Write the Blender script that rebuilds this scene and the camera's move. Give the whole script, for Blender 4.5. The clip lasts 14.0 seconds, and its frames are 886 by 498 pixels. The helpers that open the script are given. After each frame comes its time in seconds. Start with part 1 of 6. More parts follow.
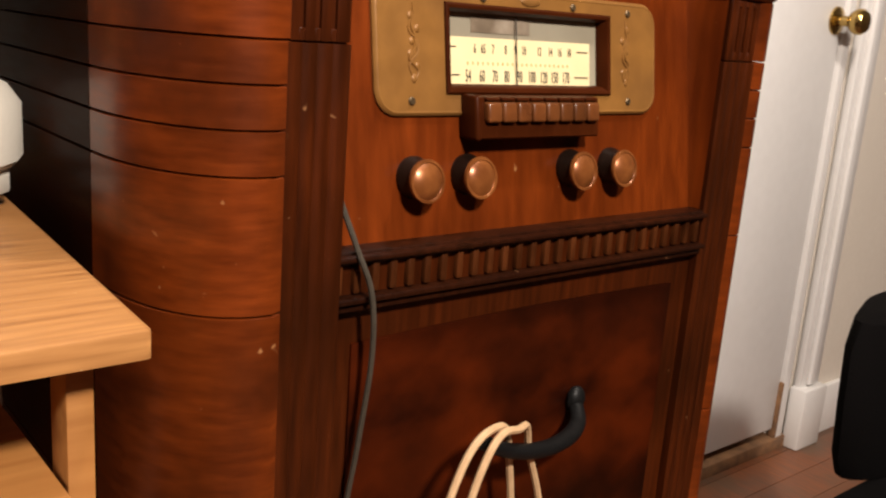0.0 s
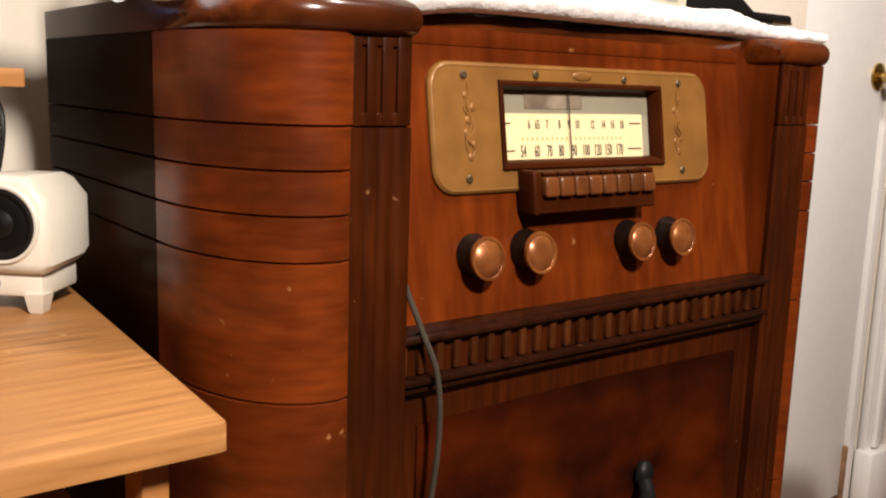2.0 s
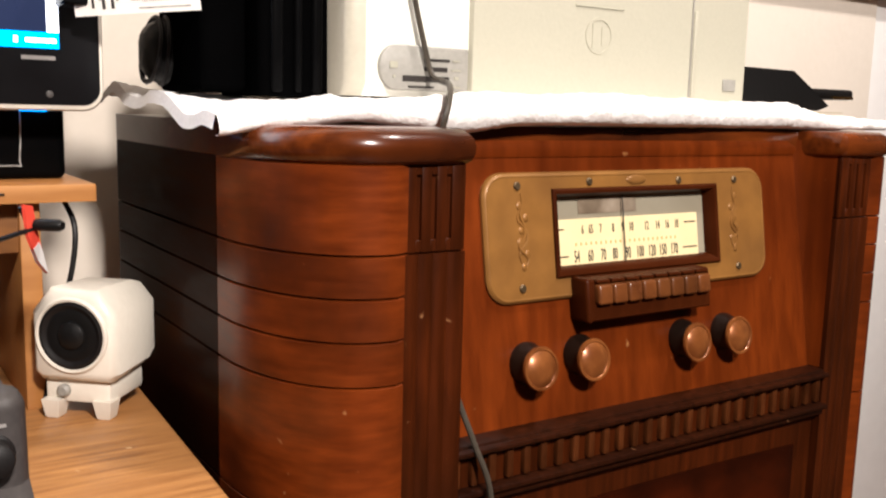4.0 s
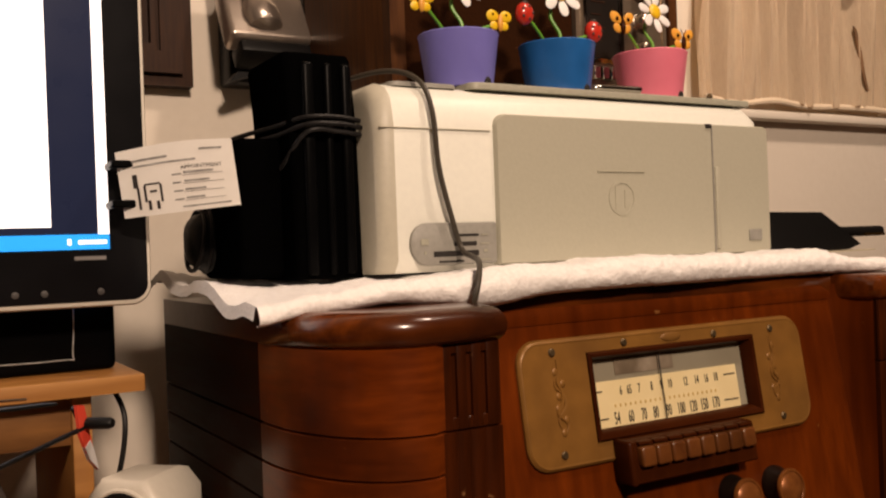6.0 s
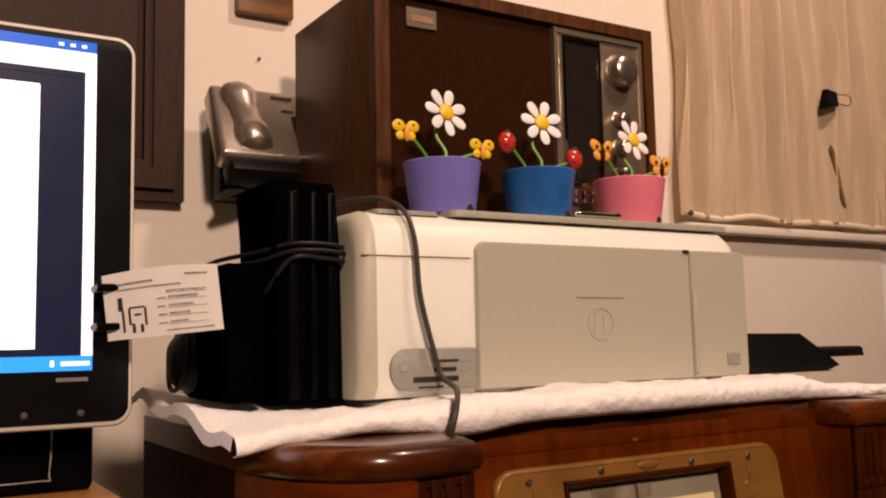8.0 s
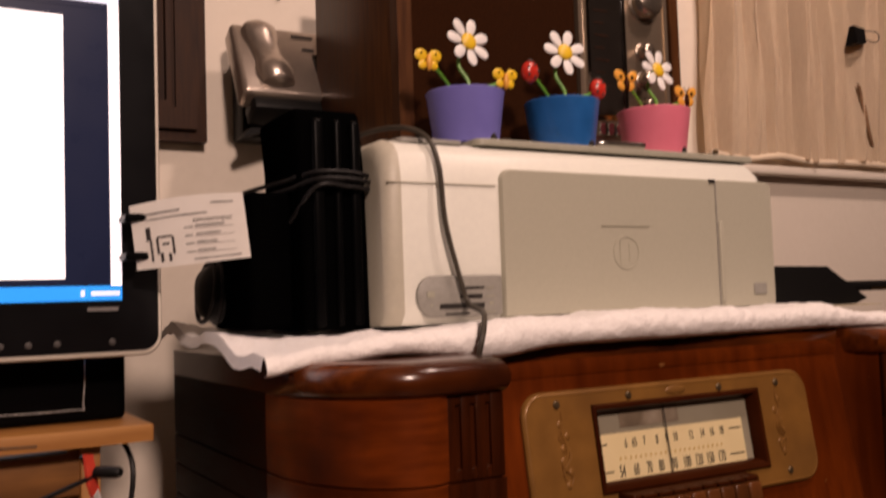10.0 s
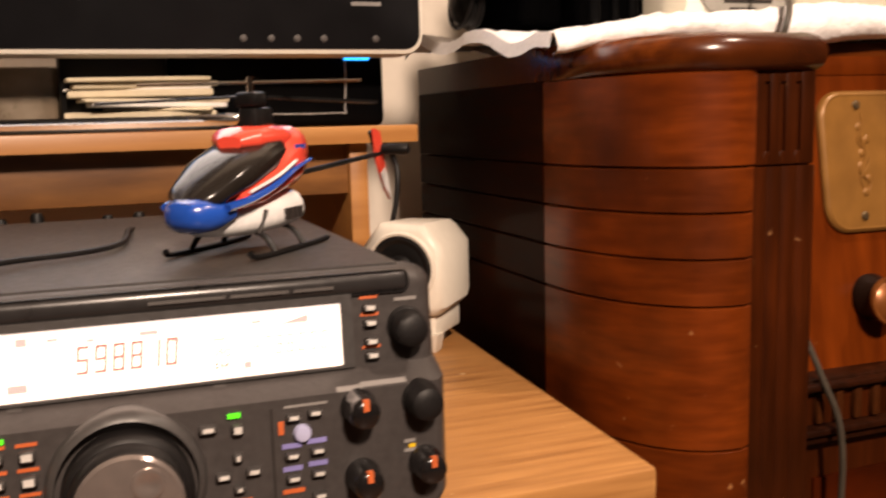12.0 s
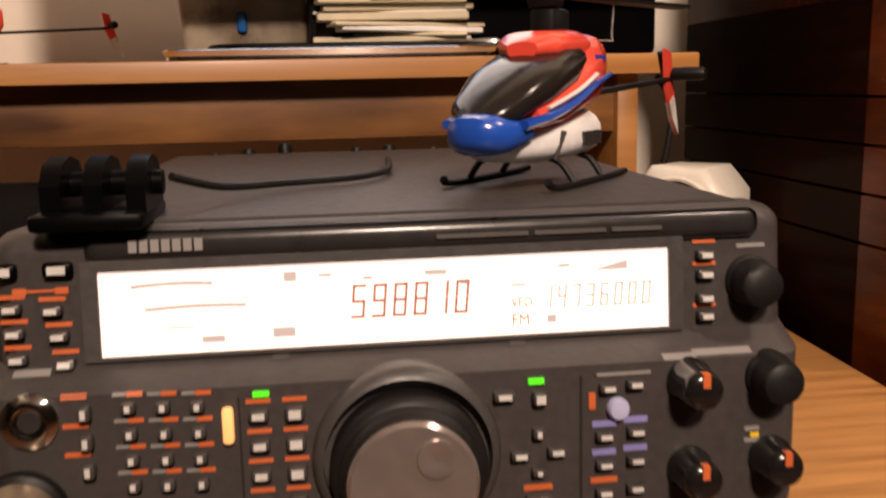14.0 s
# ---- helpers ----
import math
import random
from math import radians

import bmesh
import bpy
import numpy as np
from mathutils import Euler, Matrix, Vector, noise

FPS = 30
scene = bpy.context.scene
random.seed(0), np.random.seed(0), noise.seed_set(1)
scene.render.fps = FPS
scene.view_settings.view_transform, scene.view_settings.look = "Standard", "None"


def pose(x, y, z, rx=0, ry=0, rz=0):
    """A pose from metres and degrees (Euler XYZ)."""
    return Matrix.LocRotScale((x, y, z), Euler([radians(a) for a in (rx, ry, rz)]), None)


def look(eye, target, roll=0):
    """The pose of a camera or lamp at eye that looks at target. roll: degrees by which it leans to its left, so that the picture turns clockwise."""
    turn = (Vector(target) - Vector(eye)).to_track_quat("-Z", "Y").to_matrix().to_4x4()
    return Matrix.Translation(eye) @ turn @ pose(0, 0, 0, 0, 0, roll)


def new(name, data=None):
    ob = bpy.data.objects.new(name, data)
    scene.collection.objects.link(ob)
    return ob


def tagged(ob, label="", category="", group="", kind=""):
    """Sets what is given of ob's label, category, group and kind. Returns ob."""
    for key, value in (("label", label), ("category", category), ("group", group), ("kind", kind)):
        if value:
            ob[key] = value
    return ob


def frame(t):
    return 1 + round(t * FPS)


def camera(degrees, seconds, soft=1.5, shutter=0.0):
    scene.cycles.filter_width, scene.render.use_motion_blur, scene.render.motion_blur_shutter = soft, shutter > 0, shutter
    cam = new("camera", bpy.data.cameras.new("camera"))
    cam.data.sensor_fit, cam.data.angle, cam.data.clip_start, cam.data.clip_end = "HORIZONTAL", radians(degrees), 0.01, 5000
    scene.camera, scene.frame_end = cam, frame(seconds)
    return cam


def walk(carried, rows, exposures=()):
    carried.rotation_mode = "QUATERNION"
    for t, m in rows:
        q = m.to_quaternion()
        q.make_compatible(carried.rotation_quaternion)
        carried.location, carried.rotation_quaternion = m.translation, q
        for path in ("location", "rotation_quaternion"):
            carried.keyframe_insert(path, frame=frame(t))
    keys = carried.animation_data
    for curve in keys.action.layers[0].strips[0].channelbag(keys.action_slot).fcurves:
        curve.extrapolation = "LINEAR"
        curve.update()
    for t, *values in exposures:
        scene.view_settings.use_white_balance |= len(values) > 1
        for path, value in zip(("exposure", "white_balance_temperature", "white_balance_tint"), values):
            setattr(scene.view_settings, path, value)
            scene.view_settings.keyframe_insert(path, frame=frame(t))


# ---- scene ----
cam = camera(51.1, 14.0, soft=2.1, shutter=0.5)
PATH = [
    (0, (-0.294, -0.520, 0.902), (0.950, 0.969, 0.417), 4.3),
    (0.5, (-0.302, -0.508, 0.881), (0.984, 0.956, 0.431), 1.5),
    (1, (-0.304, -0.506, 0.888), (0.916, 1.015, 0.442), 0.5),
    (1.5, (-0.305, -0.495, 0.893), (0.899, 1.057, 0.517), 1.2),
    (2, (-0.305, -0.505, 0.908), (0.886, 1.064, 0.561), 1.8),
    (2.2, (-0.305, -0.501, 0.909), (0.884, 1.070, 0.565), 1.9),
    (4.3, (-0.303, -0.510, 0.980), (0.778, 1.149, 0.705), 1.2),
    (4.5, (-0.303, -0.513, 0.980), (0.794, 1.149, 0.795), 0.4),
    (5, (-0.317, -0.518, 0.992), (0.802, 1.138, 0.920), 0.0),
    (5.5, (-0.308, -0.522, 0.999), (0.741, 1.181, 0.956), -1.6),
    (6, (-0.304, -0.525, 1.004), (0.715, 1.195, 1.001), -2.1),
    (6.5, (-0.306, -0.529, 1.005), (0.724, 1.185, 1.056), -2.0),
    (7, (-0.305, -0.535, 1.020), (0.751, 1.157, 1.165), -1.3),
    (7.2, (-0.303, -0.542, 1.025), (0.738, 1.154, 1.224), -1.5),
    (9.3, (-0.305, -0.543, 1.035), (0.732, 1.158, 1.210), -0.9),
    (9.5, (-0.304, -0.544, 1.024), (0.728, 1.160, 1.208), -1.4),
    (10, (-0.306, -0.538, 1.003), (0.693, 1.191, 1.116), -1.9),
    (10.5, (-0.324, -0.512, 0.976), (0.642, 1.239, 0.927), -0.8),
    (11, (-0.338, -0.506, 0.952), (0.556, 1.277, 0.800), -1.3),
    (11.5, (-0.354, -0.495, 0.938), (0.442, 1.324, 0.698), -0.7),
    (12, (-0.373, -0.468, 0.914), (0.304, 1.394, 0.638), -1.5),
    (12.5, (-0.384, -0.449, 0.907), (0.221, 1.430, 0.586), -0.4),
    (13, (-0.396, -0.432, 0.898), (0.095, 1.474, 0.548), -1.2),
    (13.5, (-0.401, -0.413, 0.890), (-0.076, 1.518, 0.481), -0.7),
    (14, (-0.396, -0.380, 0.893), (-0.141, 1.573, 0.542), -1.2),
]
walk(cam, [(t, look(eye, target, roll)) for t, eye, target, roll in PATH],
     [(0, 1.2, 6000, 10), (2.2, 1.2, 5950, 10), (4.3, 1.2, 5700, 10), (4.7, 0.70, 5700, 10), (5.1, 0.02, 5700, 10), (5.45, -0.03, 7300, 21), (6.0, -0.03, 7400, 20), (7.0, 0.0, 7500, 23), (9.5, -0.33, 7250, 34), (10.2, -0.30, 7100, 32), (11, -0.05, 6900, 26), (11.5, 0.34, 7150, 24), (12, 0.85, 7100, 20), (13, 0.9, 7000, 18), (13.5, 0.95, 6950, 18), (14, 0.5, 7000, 21)])

# ---------------------------------------------------------------- light
world = bpy.data.worlds.new("world")
scene.world = world
world.use_nodes = True
world.node_tree.nodes["Background"].inputs[0].default_value = (1.0, 0.8, 0.6, 1)
world.node_tree.nodes["Background"].inputs[1].default_value = 0.003


def lamp(name, kind, m, energy, colour, size):
    data = bpy.data.lights.new(name, kind)
    data.energy, data.color = energy, colour
    if kind == "AREA":
        data.shape, data.size = "DISK", size
    else:
        data.shadow_soft_size = size
    ob = new(name, data)
    ob.matrix_world = m
    return ob


lamp("ceiling_lamp", "AREA", look((0.60, -0.45, 2.35), (0.95, 0.5, 1.55)), 14, (1.0, 0.85, 0.70), 0.16)
lamp("standing_lamp", "AREA", look((-0.25, -1.60, 2.04), (-0.05, 0.1, 0.98)), 36, (1.0, 0.84, 0.68), 0.22)


# ---------------------------------------------------------------- materials
def material(name, a, b=None, rough=0.5, metal=0.0, scale=40.0, stretch=(1, 1, 1), bump=0.0, coat=0.0,
             spread=0.5, emit=0.0, rvar=0.1, stain=None, stain_scale=5.0, sheen=0.0, detail=6.0, each=0.0, spec=0.5, fleck=None, coat_rough=0.15):
    m = bpy.data.materials.new(name)
    m.use_nodes = True
    nt = m.node_tree
    n, l = nt.nodes, nt.links
    bsdf = n["Principled BSDF"]
    bsdf.inputs["Metallic"].default_value = metal
    bsdf.inputs["Coat Weight"].default_value = coat
    bsdf.inputs["Specular IOR Level"].default_value = spec
    bsdf.inputs["Coat Roughness"].default_value = coat_rough
    bsdf.inputs["Sheen Weight"].default_value = sheen
    tc = n.new("ShaderNodeTexCoord")
    mp = n.new("ShaderNodeMapping")
    mp.inputs["Scale"].default_value = stretch
    l.new(tc.outputs["Object"], mp.inputs["Vector"])
    fine = n.new("ShaderNodeTexNoise")
    fine.inputs["Scale"].default_value, fine.inputs["Detail"].default_value = scale, detail
    l.new(mp.outputs[0], fine.inputs["Vector"])
    b = b or tuple(c * 0.8 for c in a)
    ramp = n.new("ShaderNodeValToRGB")
    ramp.color_ramp.elements[0].position, ramp.color_ramp.elements[1].position = 0.5 - spread / 2, 0.5 + spread / 2
    ramp.color_ramp.elements[0].color, ramp.color_ramp.elements[1].color = (*b, 1), (*a, 1)
    l.new(fine.outputs["Fac"], ramp.inputs[0])
    colour = ramp.outputs[0]
    if stain:
        big = n.new("ShaderNodeTexNoise")
        big.inputs["Scale"].default_value, big.inputs["Detail"].default_value = stain_scale, 5
        l.new(tc.outputs["Object"], big.inputs["Vector"])
        fac = n.new("ShaderNodeMapRange")
        fac.inputs[1].default_value, fac.inputs[2].default_value = 0.42, 0.72
        l.new(big.outputs["Fac"], fac.inputs[0])
        mix = n.new("ShaderNodeMix")
        mix.data_type = "RGBA"
        l.new(fac.outputs[0], mix.inputs["Factor"])
        l.new(colour, mix.inputs[6])
        mix.inputs[7].default_value = (*stain, 1)
        colour = mix.outputs[2]
    if each:
        info = n.new("ShaderNodeObjectInfo")
        hsv = n.new("ShaderNodeHueSaturation")
        val = n.new("ShaderNodeMapRange")
        val.inputs[3].default_value, val.inputs[4].default_value = 1 - each, 1 + each
        l.new(info.outputs["Random"], val.inputs[0])
        l.new(val.outputs[0], hsv.inputs["Value"])
        l.new(colour, hsv.inputs["Color"])
        colour = hsv.outputs[0]
    if fleck:
        # small chips and scratches
        dots = n.new("ShaderNodeTexNoise")
        dots.inputs["Scale"].default_value, dots.inputs["Detail"].default_value = 75, 2
        l.new(tc.outputs["Object"], dots.inputs["Vector"])
        cut = n.new("ShaderNodeMapRange")
        cut.inputs[1].default_value, cut.inputs[2].default_value = 0.735, 0.80
        l.new(dots.outputs["Fac"], cut.inputs[0])
        mix2 = n.new("ShaderNodeMix")
        mix2.data_type = "RGBA"
        l.new(cut.outputs[0], mix2.inputs["Factor"])
        l.new(colour, mix2.inputs[6])
        mix2.inputs[7].default_value = (*fleck, 1)
        colour = mix2.outputs[2]
    l.new(colour, bsdf.inputs["Base Color"])
    rr = n.new("ShaderNodeMapRange")
    rr.inputs[3].default_value, rr.inputs[4].default_value = max(0.02, rough - rvar), min(1, rough + rvar)
    l.new(fine.outputs["Fac"], rr.inputs[0])
    l.new(rr.outputs[0], bsdf.inputs["Roughness"])
    if bump:
        bp = n.new("ShaderNodeBump")
        bp.inputs["Strength"].default_value, bp.inputs["Distance"].default_value = bump, 0.002
        l.new(fine.outputs["Fac"], bp.inputs["Height"])
        l.new(bp.outputs[0], bsdf.inputs["Normal"])
    if emit:
        bsdf.inputs["Emission Color"].default_value = (*a, 1)
        bsdf.inputs["Emission Strength"].default_value = emit
    return m


MAHOGANY = material("mahogany", (0.150, 0.031, 0.003), (0.045, 0.008, 0.0015), 0.34, 0, 20, (6, 6, 0.55), 0.06, 0.02, 0.5, stain=(0.022, 0.005, 0.002), stain_scale=9, each=0.14, spec=0.08, fleck=(0.28, 0.12, 0.04))
TOP_WOOD = material("polished_top_wood", (0.150, 0.033, 0.004), (0.055, 0.011, 0.002), 0.24, 0, 20, (0.6, 6, 6), 0.04, 0.30, 0.5, stain=(0.030, 0.007, 0.002), stain_scale=9, rvar=0.06, spec=0.25, fleck=(0.28, 0.12, 0.04))
MAHOGANY_CROSS = material("mahogany_cross", (0.168, 0.031, 0.003), (0.070, 0.0115, 0.0015), 0.36, 0, 30, (0.9, 0.9, 5), 0.07, 0.32, 0.6, stain=(0.042, 0.008, 0.0015), stain_scale=13, each=0.14, spec=0.15, fleck=(0.34, 0.15, 0.055), detail=10, coat_rough=0.24)
MAHOGANY_DARK = material("mahogany_dark", (0.030, 0.007, 0.002), (0.010, 0.003, 0.001), 0.40, 0, 26, (6, 6, 0.5), 0.06, 0.25, 0.5, stain=(0.007, 0.002, 0.001), each=0.1, spec=0.08, fleck=(0.18, 0.08, 0.035), coat_rough=0.2)
# side veneer, its brown darkened to carry the shade of the unlit flank
SHADED_VENEER = material("shaded_veneer", (0.038, 0.0085, 0.0015), (0.012, 0.003, 0.0008), 0.46, 0, 26, (6, 0.9, 6), 0.05, 0.045, 0.5, stain=(0.008, 0.002, 0.0008), each=0.12, spec=0.02, coat_rough=0.10)
PANEL_WOOD = material("panel_wood", (0.150, 0.027, 0.0022), (0.070, 0.0115, 0.0012), 0.40, 0, 18, (5, 5, 0.5), 0.05, 0.16, 0.5, stain=(0.056, 0.009, 0.001), stain_scale=6, spec=0.08, fleck=(0.28, 0.12, 0.04), coat_rough=0.28)
REED = material("worn_reed", (0.085, 0.024, 0.006), (0.026, 0.007, 0.002), 0.35, 0, 60, (1, 1, 0.6), 0.1, 0.05, 0.6, each=0.35, spec=0.15)
PILASTER = material("pilaster_wood", (0.068, 0.013, 0.002), (0.024, 0.005, 0.001), 0.36, 0, 24, (6, 6, 0.5), 0.06, 0.22, 0.5, stain=(0.015, 0.004, 0.001), spec=0.1, fleck=(0.24, 0.11, 0.045), coat_rough=0.25)
BURL = material("burl_veneer", (0.074, 0.0105, 0.0012), (0.006, 0.0014, 0.0006), 0.36, 0, 7, (1, 1, 1.5), 0.03, 0.12, 0.30, stain=(0.008, 0.002, 0.0008), stain_scale=8, detail=12, spec=0.06, coat_rough=0.25)
DARK_VOID = material("dark_interior", (0.012, 0.008, 0.006), None, 0.8)
BRONZE = material("bronze_plate", (0.255, 0.118, 0.026), (0.18, 0.082, 0.019), 0.42, 0.15, 60, (1, 1, 1), 0.08, 0.05, 0.7, stain=(0.15, 0.068, 0.018), stain_scale=14, spec=0.25)
BAKELITE = material("brown_bakelite", (0.046, 0.010, 0.002), (0.028, 0.006, 0.0015), 0.34, 0, 30, coat=0.0, spec=0.06)
KNOB_CAP = material("copper_knob", (0.30, 0.105, 0.026), (0.17, 0.052, 0.012), 0.32, 0.35, 60, coat=0.1, stain=(0.12, 0.034, 0.008), stain_scale=40, spec=0.35)
KNOB_DARK = material("knob_skirt", (0.010, 0.005, 0.003), None, 0.4, spec=0.25)
IVORY = material("ivory_dial", (0.75, 0.62, 0.36), (0.69, 0.56, 0.31), 0.5, 0, 30)
# dial colour greyed to stand for the shadow of the frame's top edge
DIAL_SHADOW = material("shadowed_dial", (0.30, 0.27, 0.20), (0.24, 0.21, 0.15), 0.5, 0, 20)
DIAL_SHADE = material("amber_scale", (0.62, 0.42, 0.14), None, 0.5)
INK = material("black_ink", (0.025, 0.02, 0.018), None, 0.6)
BUTTON = material("brown_button", (0.13, 0.042, 0.010), (0.06, 0.018, 0.005), 0.30, 0, 50, coat=0.35, each=0.25, spec=0.4)
SCREW = material("dull_screw", (0.12, 0.08, 0.04), None, 0.45, 0.7)
TERRY = material("white_terry", (0.93, 0.91, 0.89), (0.78, 0.75, 0.73), 0.95, 0, 300, (1, 1, 1), 0.55, 0, 0.5, sheen=0.5, stain=(0.90, 0.87, 0.85), stain_scale=12, detail=3)
PRINTER_WHITE = material("printer_white", (0.80, 0.80, 0.72), (0.76, 0.76, 0.69), 0.42, 0, 200, bump=0.03)
PRINTER_GREY = material("printer_grey", (0.41, 0.395, 0.315), (0.385, 0.37, 0.295), 0.5, 0, 260, bump=0.08)
PRINTER_MID = material("printer_mid_grey", (0.30, 0.29, 0.26), None, 0.5, 0, 200)
PRINTER_EDGE = material("printer_lid_grey", (0.36, 0.35, 0.28), None, 0.5, 0, 200)
PRINTER_CHEEK = material("printer_cheek", (0.50, 0.47, 0.38), (0.46, 0.43, 0.35), 0.45, 0, 220, bump=0.04)
BLACK_GLOSS = material("black_gloss", (0.002, 0.002, 0.0022), None, 0.34, 0, 40, coat=0.0, rvar=0.06, spec=0.05)
TOWER_BLACK = material("tower_black", (0.0012, 0.0012, 0.0013), None, 0.6, 0, 40, spec=0.0)
KNOB_GLOSS = material("glossy_knob", (0.010, 0.009, 0.009), None, 0.16, 0, 60, rvar=0.05, coat=0.4, spec=0.5)
BLACK = material("black_plastic", (0.007, 0.0065, 0.0065), (0.005, 0.005, 0.005), 0.45, 0, 200, bump=0.1, spec=0.2)
RUBBER = material("black_rubber", (0.009, 0.008, 0.008), None, 0.5, 0, 150, bump=0.1, spec=0.25)
CORD_GREY = material("grey_cord", (0.058, 0.047, 0.034), (0.040, 0.033, 0.025), 0.45, 0, 200, spec=0.35)
CORD_CREAM = material("cream_cord", (0.60, 0.40, 0.22), (0.48, 0.30, 0.16), 0.6, 0, 90, bump=0.2)
OAK = material("oak_laminate", (0.49, 0.240, 0.076), (0.215, 0.088, 0.026), 0.42, 0, 24, (0.55, 7, 8), 0.06, 0.1, 0.42, stain=(0.36, 0.165, 0.052), stain_scale=6, detail=12, fleck=(0.62, 0.42, 0.22))
OAK_SHELF = material("oak_shelf", (0.46, 0.215, 0.058), (0.27, 0.108, 0.026), 0.45, 0, 10, (0.6, 8, 8), 0.04, 0.08, 0.35, stain=(0.34, 0.145, 0.038), stain_scale=5, detail=9)
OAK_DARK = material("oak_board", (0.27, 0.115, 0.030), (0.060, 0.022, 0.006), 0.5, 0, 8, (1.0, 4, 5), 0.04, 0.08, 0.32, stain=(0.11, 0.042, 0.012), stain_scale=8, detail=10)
WALNUT = material("walnut_veneer", (0.098, 0.036, 0.010), (0.034, 0.011, 0.004), 0.45, 0, 26, (7, 7, 0.6), 0.05, 0.05, 0.5, spec=0.15)
GRILLE = material("brown_grille_cloth", (0.030, 0.0095, 0.003), (0.018, 0.006, 0.002), 0.9, 0, 500, bump=0.4, spec=0.04)
SILVER = material("brushed_silver", (0.34, 0.27, 0.20), (0.28, 0.22, 0.165), 0.34, 0.75, 90, (0.4, 1, 8), 0.03)
CHROME = material("chrome", (0.75, 0.72, 0.68), None, 0.12, 1.0, rvar=0.04)
PHONE_SILVER = material("phone_silver", (0.50, 0.43, 0.37), (0.46, 0.39, 0.34), 0.30, 0.85, 120, rvar=0.02)
KNOB_SILVER = material("satin_knob", (0.46, 0.39, 0.32), (0.40, 0.34, 0.28), 0.24, 0.9, 120, rvar=0.04)
WALL_PAINT = material("cream_wall_paint", (0.76, 0.69, 0.60), (0.72, 0.65, 0.56), 0.75, 0, 90, bump=0.12, stain=(0.71, 0.64, 0.55), stain_scale=2.2)
# invented dark finish for the unseen walls, keeps bounce light low
UNSEEN_WALL = material("unseen_wall_brown", (0.055, 0.032, 0.019), (0.035, 0.020, 0.012), 0.6, 0, 20, (6, 6, 0.5), 0.05)
# ceiling out of view, its grey chosen to reduce bounce light
UNSEEN_CEILING = material("dimmed_ceiling", (0.34, 0.31, 0.28), None, 0.85, 0, 60, bump=0.1)
DOOR_PAINT = material("white_door_paint", (0.80, 0.78, 0.76), (0.76, 0.74, 0.72), 0.42, 0, 40, bump=0.08, stain=(0.74, 0.71, 0.67), stain_scale=3)
WORN_WOOD = material("worn_bare_wood", (0.33, 0.17, 0.075), (0.12, 0.065, 0.035), 0.7, 0, 30, bump=0.2)
FLOOR_MAT = material("worn_floor_board", (0.26, 0.085, 0.030), (0.11, 0.045, 0.022), 0.45, 0, 18, (8, 0.8, 1), 0.1, 0.1, 0.6, stain=(0.10, 0.07, 0.045), stain_scale=6, each=0.2)
BRASS = material("aged_brass", (0.55, 0.38, 0.12), (0.40, 0.27, 0.09), 0.22, 1.0, 60)
FRAME_WOOD = material("dark_frame_wood", (0.045, 0.018, 0.008), (0.018, 0.007, 0.004), 0.5, 0, 30, (6, 6, 0.6), 0.05, 0.0, spec=0.15)
CURTAIN = material("beige_curtain_cloth", (0.90, 0.75, 0.57), (0.80, 0.64, 0.47), 0.9, 0, 300, (1, 1, 0.2), 0.5, 0, 0.6, sheen=0.15, stain=(0.82, 0.67, 0.49), stain_scale=6)
SPEAKER_WHITE = material("speaker_ivory", (0.74, 0.69, 0.60), (0.70, 0.65, 0.56), 0.4, 0, 160, bump=0.04)
PAPER = material("white_paper", (0.82, 0.79, 0.74), (0.78, 0.75, 0.70), 0.8, 0, 90)
PAPER_OLD = material("cream_paper", (0.66, 0.58, 0.42), (0.56, 0.48, 0.34), 0.8, 0, 60, each=0.25)
CLEAR_BIN = material("milky_plastic", (0.26, 0.20, 0.14), (0.10, 0.075, 0.05), 0.30, 0, 26, stain=(0.36, 0.30, 0.23), stain_scale=30, coat=0.3)
RED = material("red_canopy", (0.82, 0.085, 0.050), (0.78, 0.075, 0.045), 0.22, 0, 50, coat=0.5)
BLUE = material("blue_canopy", (0.012, 0.075, 0.42), None, 0.2, 0, 50, coat=0.4)
WHITE_GLOSS = material("white_gloss", (0.76, 0.75, 0.74), None, 0.25, 0, 50, coat=0.3)
SMOKE = material("smoked_canopy", (0.016, 0.013, 0.011), None, 0.18, 0, 50, coat=0.0, rvar=0.05, spec=0.3)
RIG_GREY = material("charcoal_case", (0.050, 0.046, 0.045), (0.038, 0.035, 0.034), 0.42, 0, 260, bump=0.15, stain=(0.062, 0.057, 0.054), stain_scale=9)
RIG_FACE = material("charcoal_face", (0.054, 0.048, 0.046), (0.042, 0.037, 0.036), 0.42, 0, 300, bump=0.1, spec=0.35)
RIG_LIGHT = material("light_print", (0.26, 0.245, 0.235), None, 0.5, spec=0.2)
RIG_STRIP = material("satin_strip", (0.022, 0.020, 0.020), None, 0.30, 0, 160, rvar=0.08, coat=0.25, spec=0.4)
RIG_DIM = material("dim_print", (0.085, 0.078, 0.075), None, 0.5, spec=0.2)
RIG_ORANGE = material("orange_print", (0.62, 0.13, 0.035), None, 0.5)
RIG_VIOLET = material("violet_print", (0.24, 0.22, 0.50), None, 0.5)
RIG_KEY = material("grey_key", (0.42, 0.405, 0.39), (0.24, 0.23, 0.22), 0.45, 0, 160, spread=0.25, each=0.25)
RIG_CAP = material("dark_key_cap", (0.055, 0.050, 0.048), (0.040, 0.036, 0.035), 0.35, 0, 160, spec=0.4)
RIG_GLYPH = material("pale_key_print", (0.62, 0.60, 0.57), None, 0.5, 0, 200)
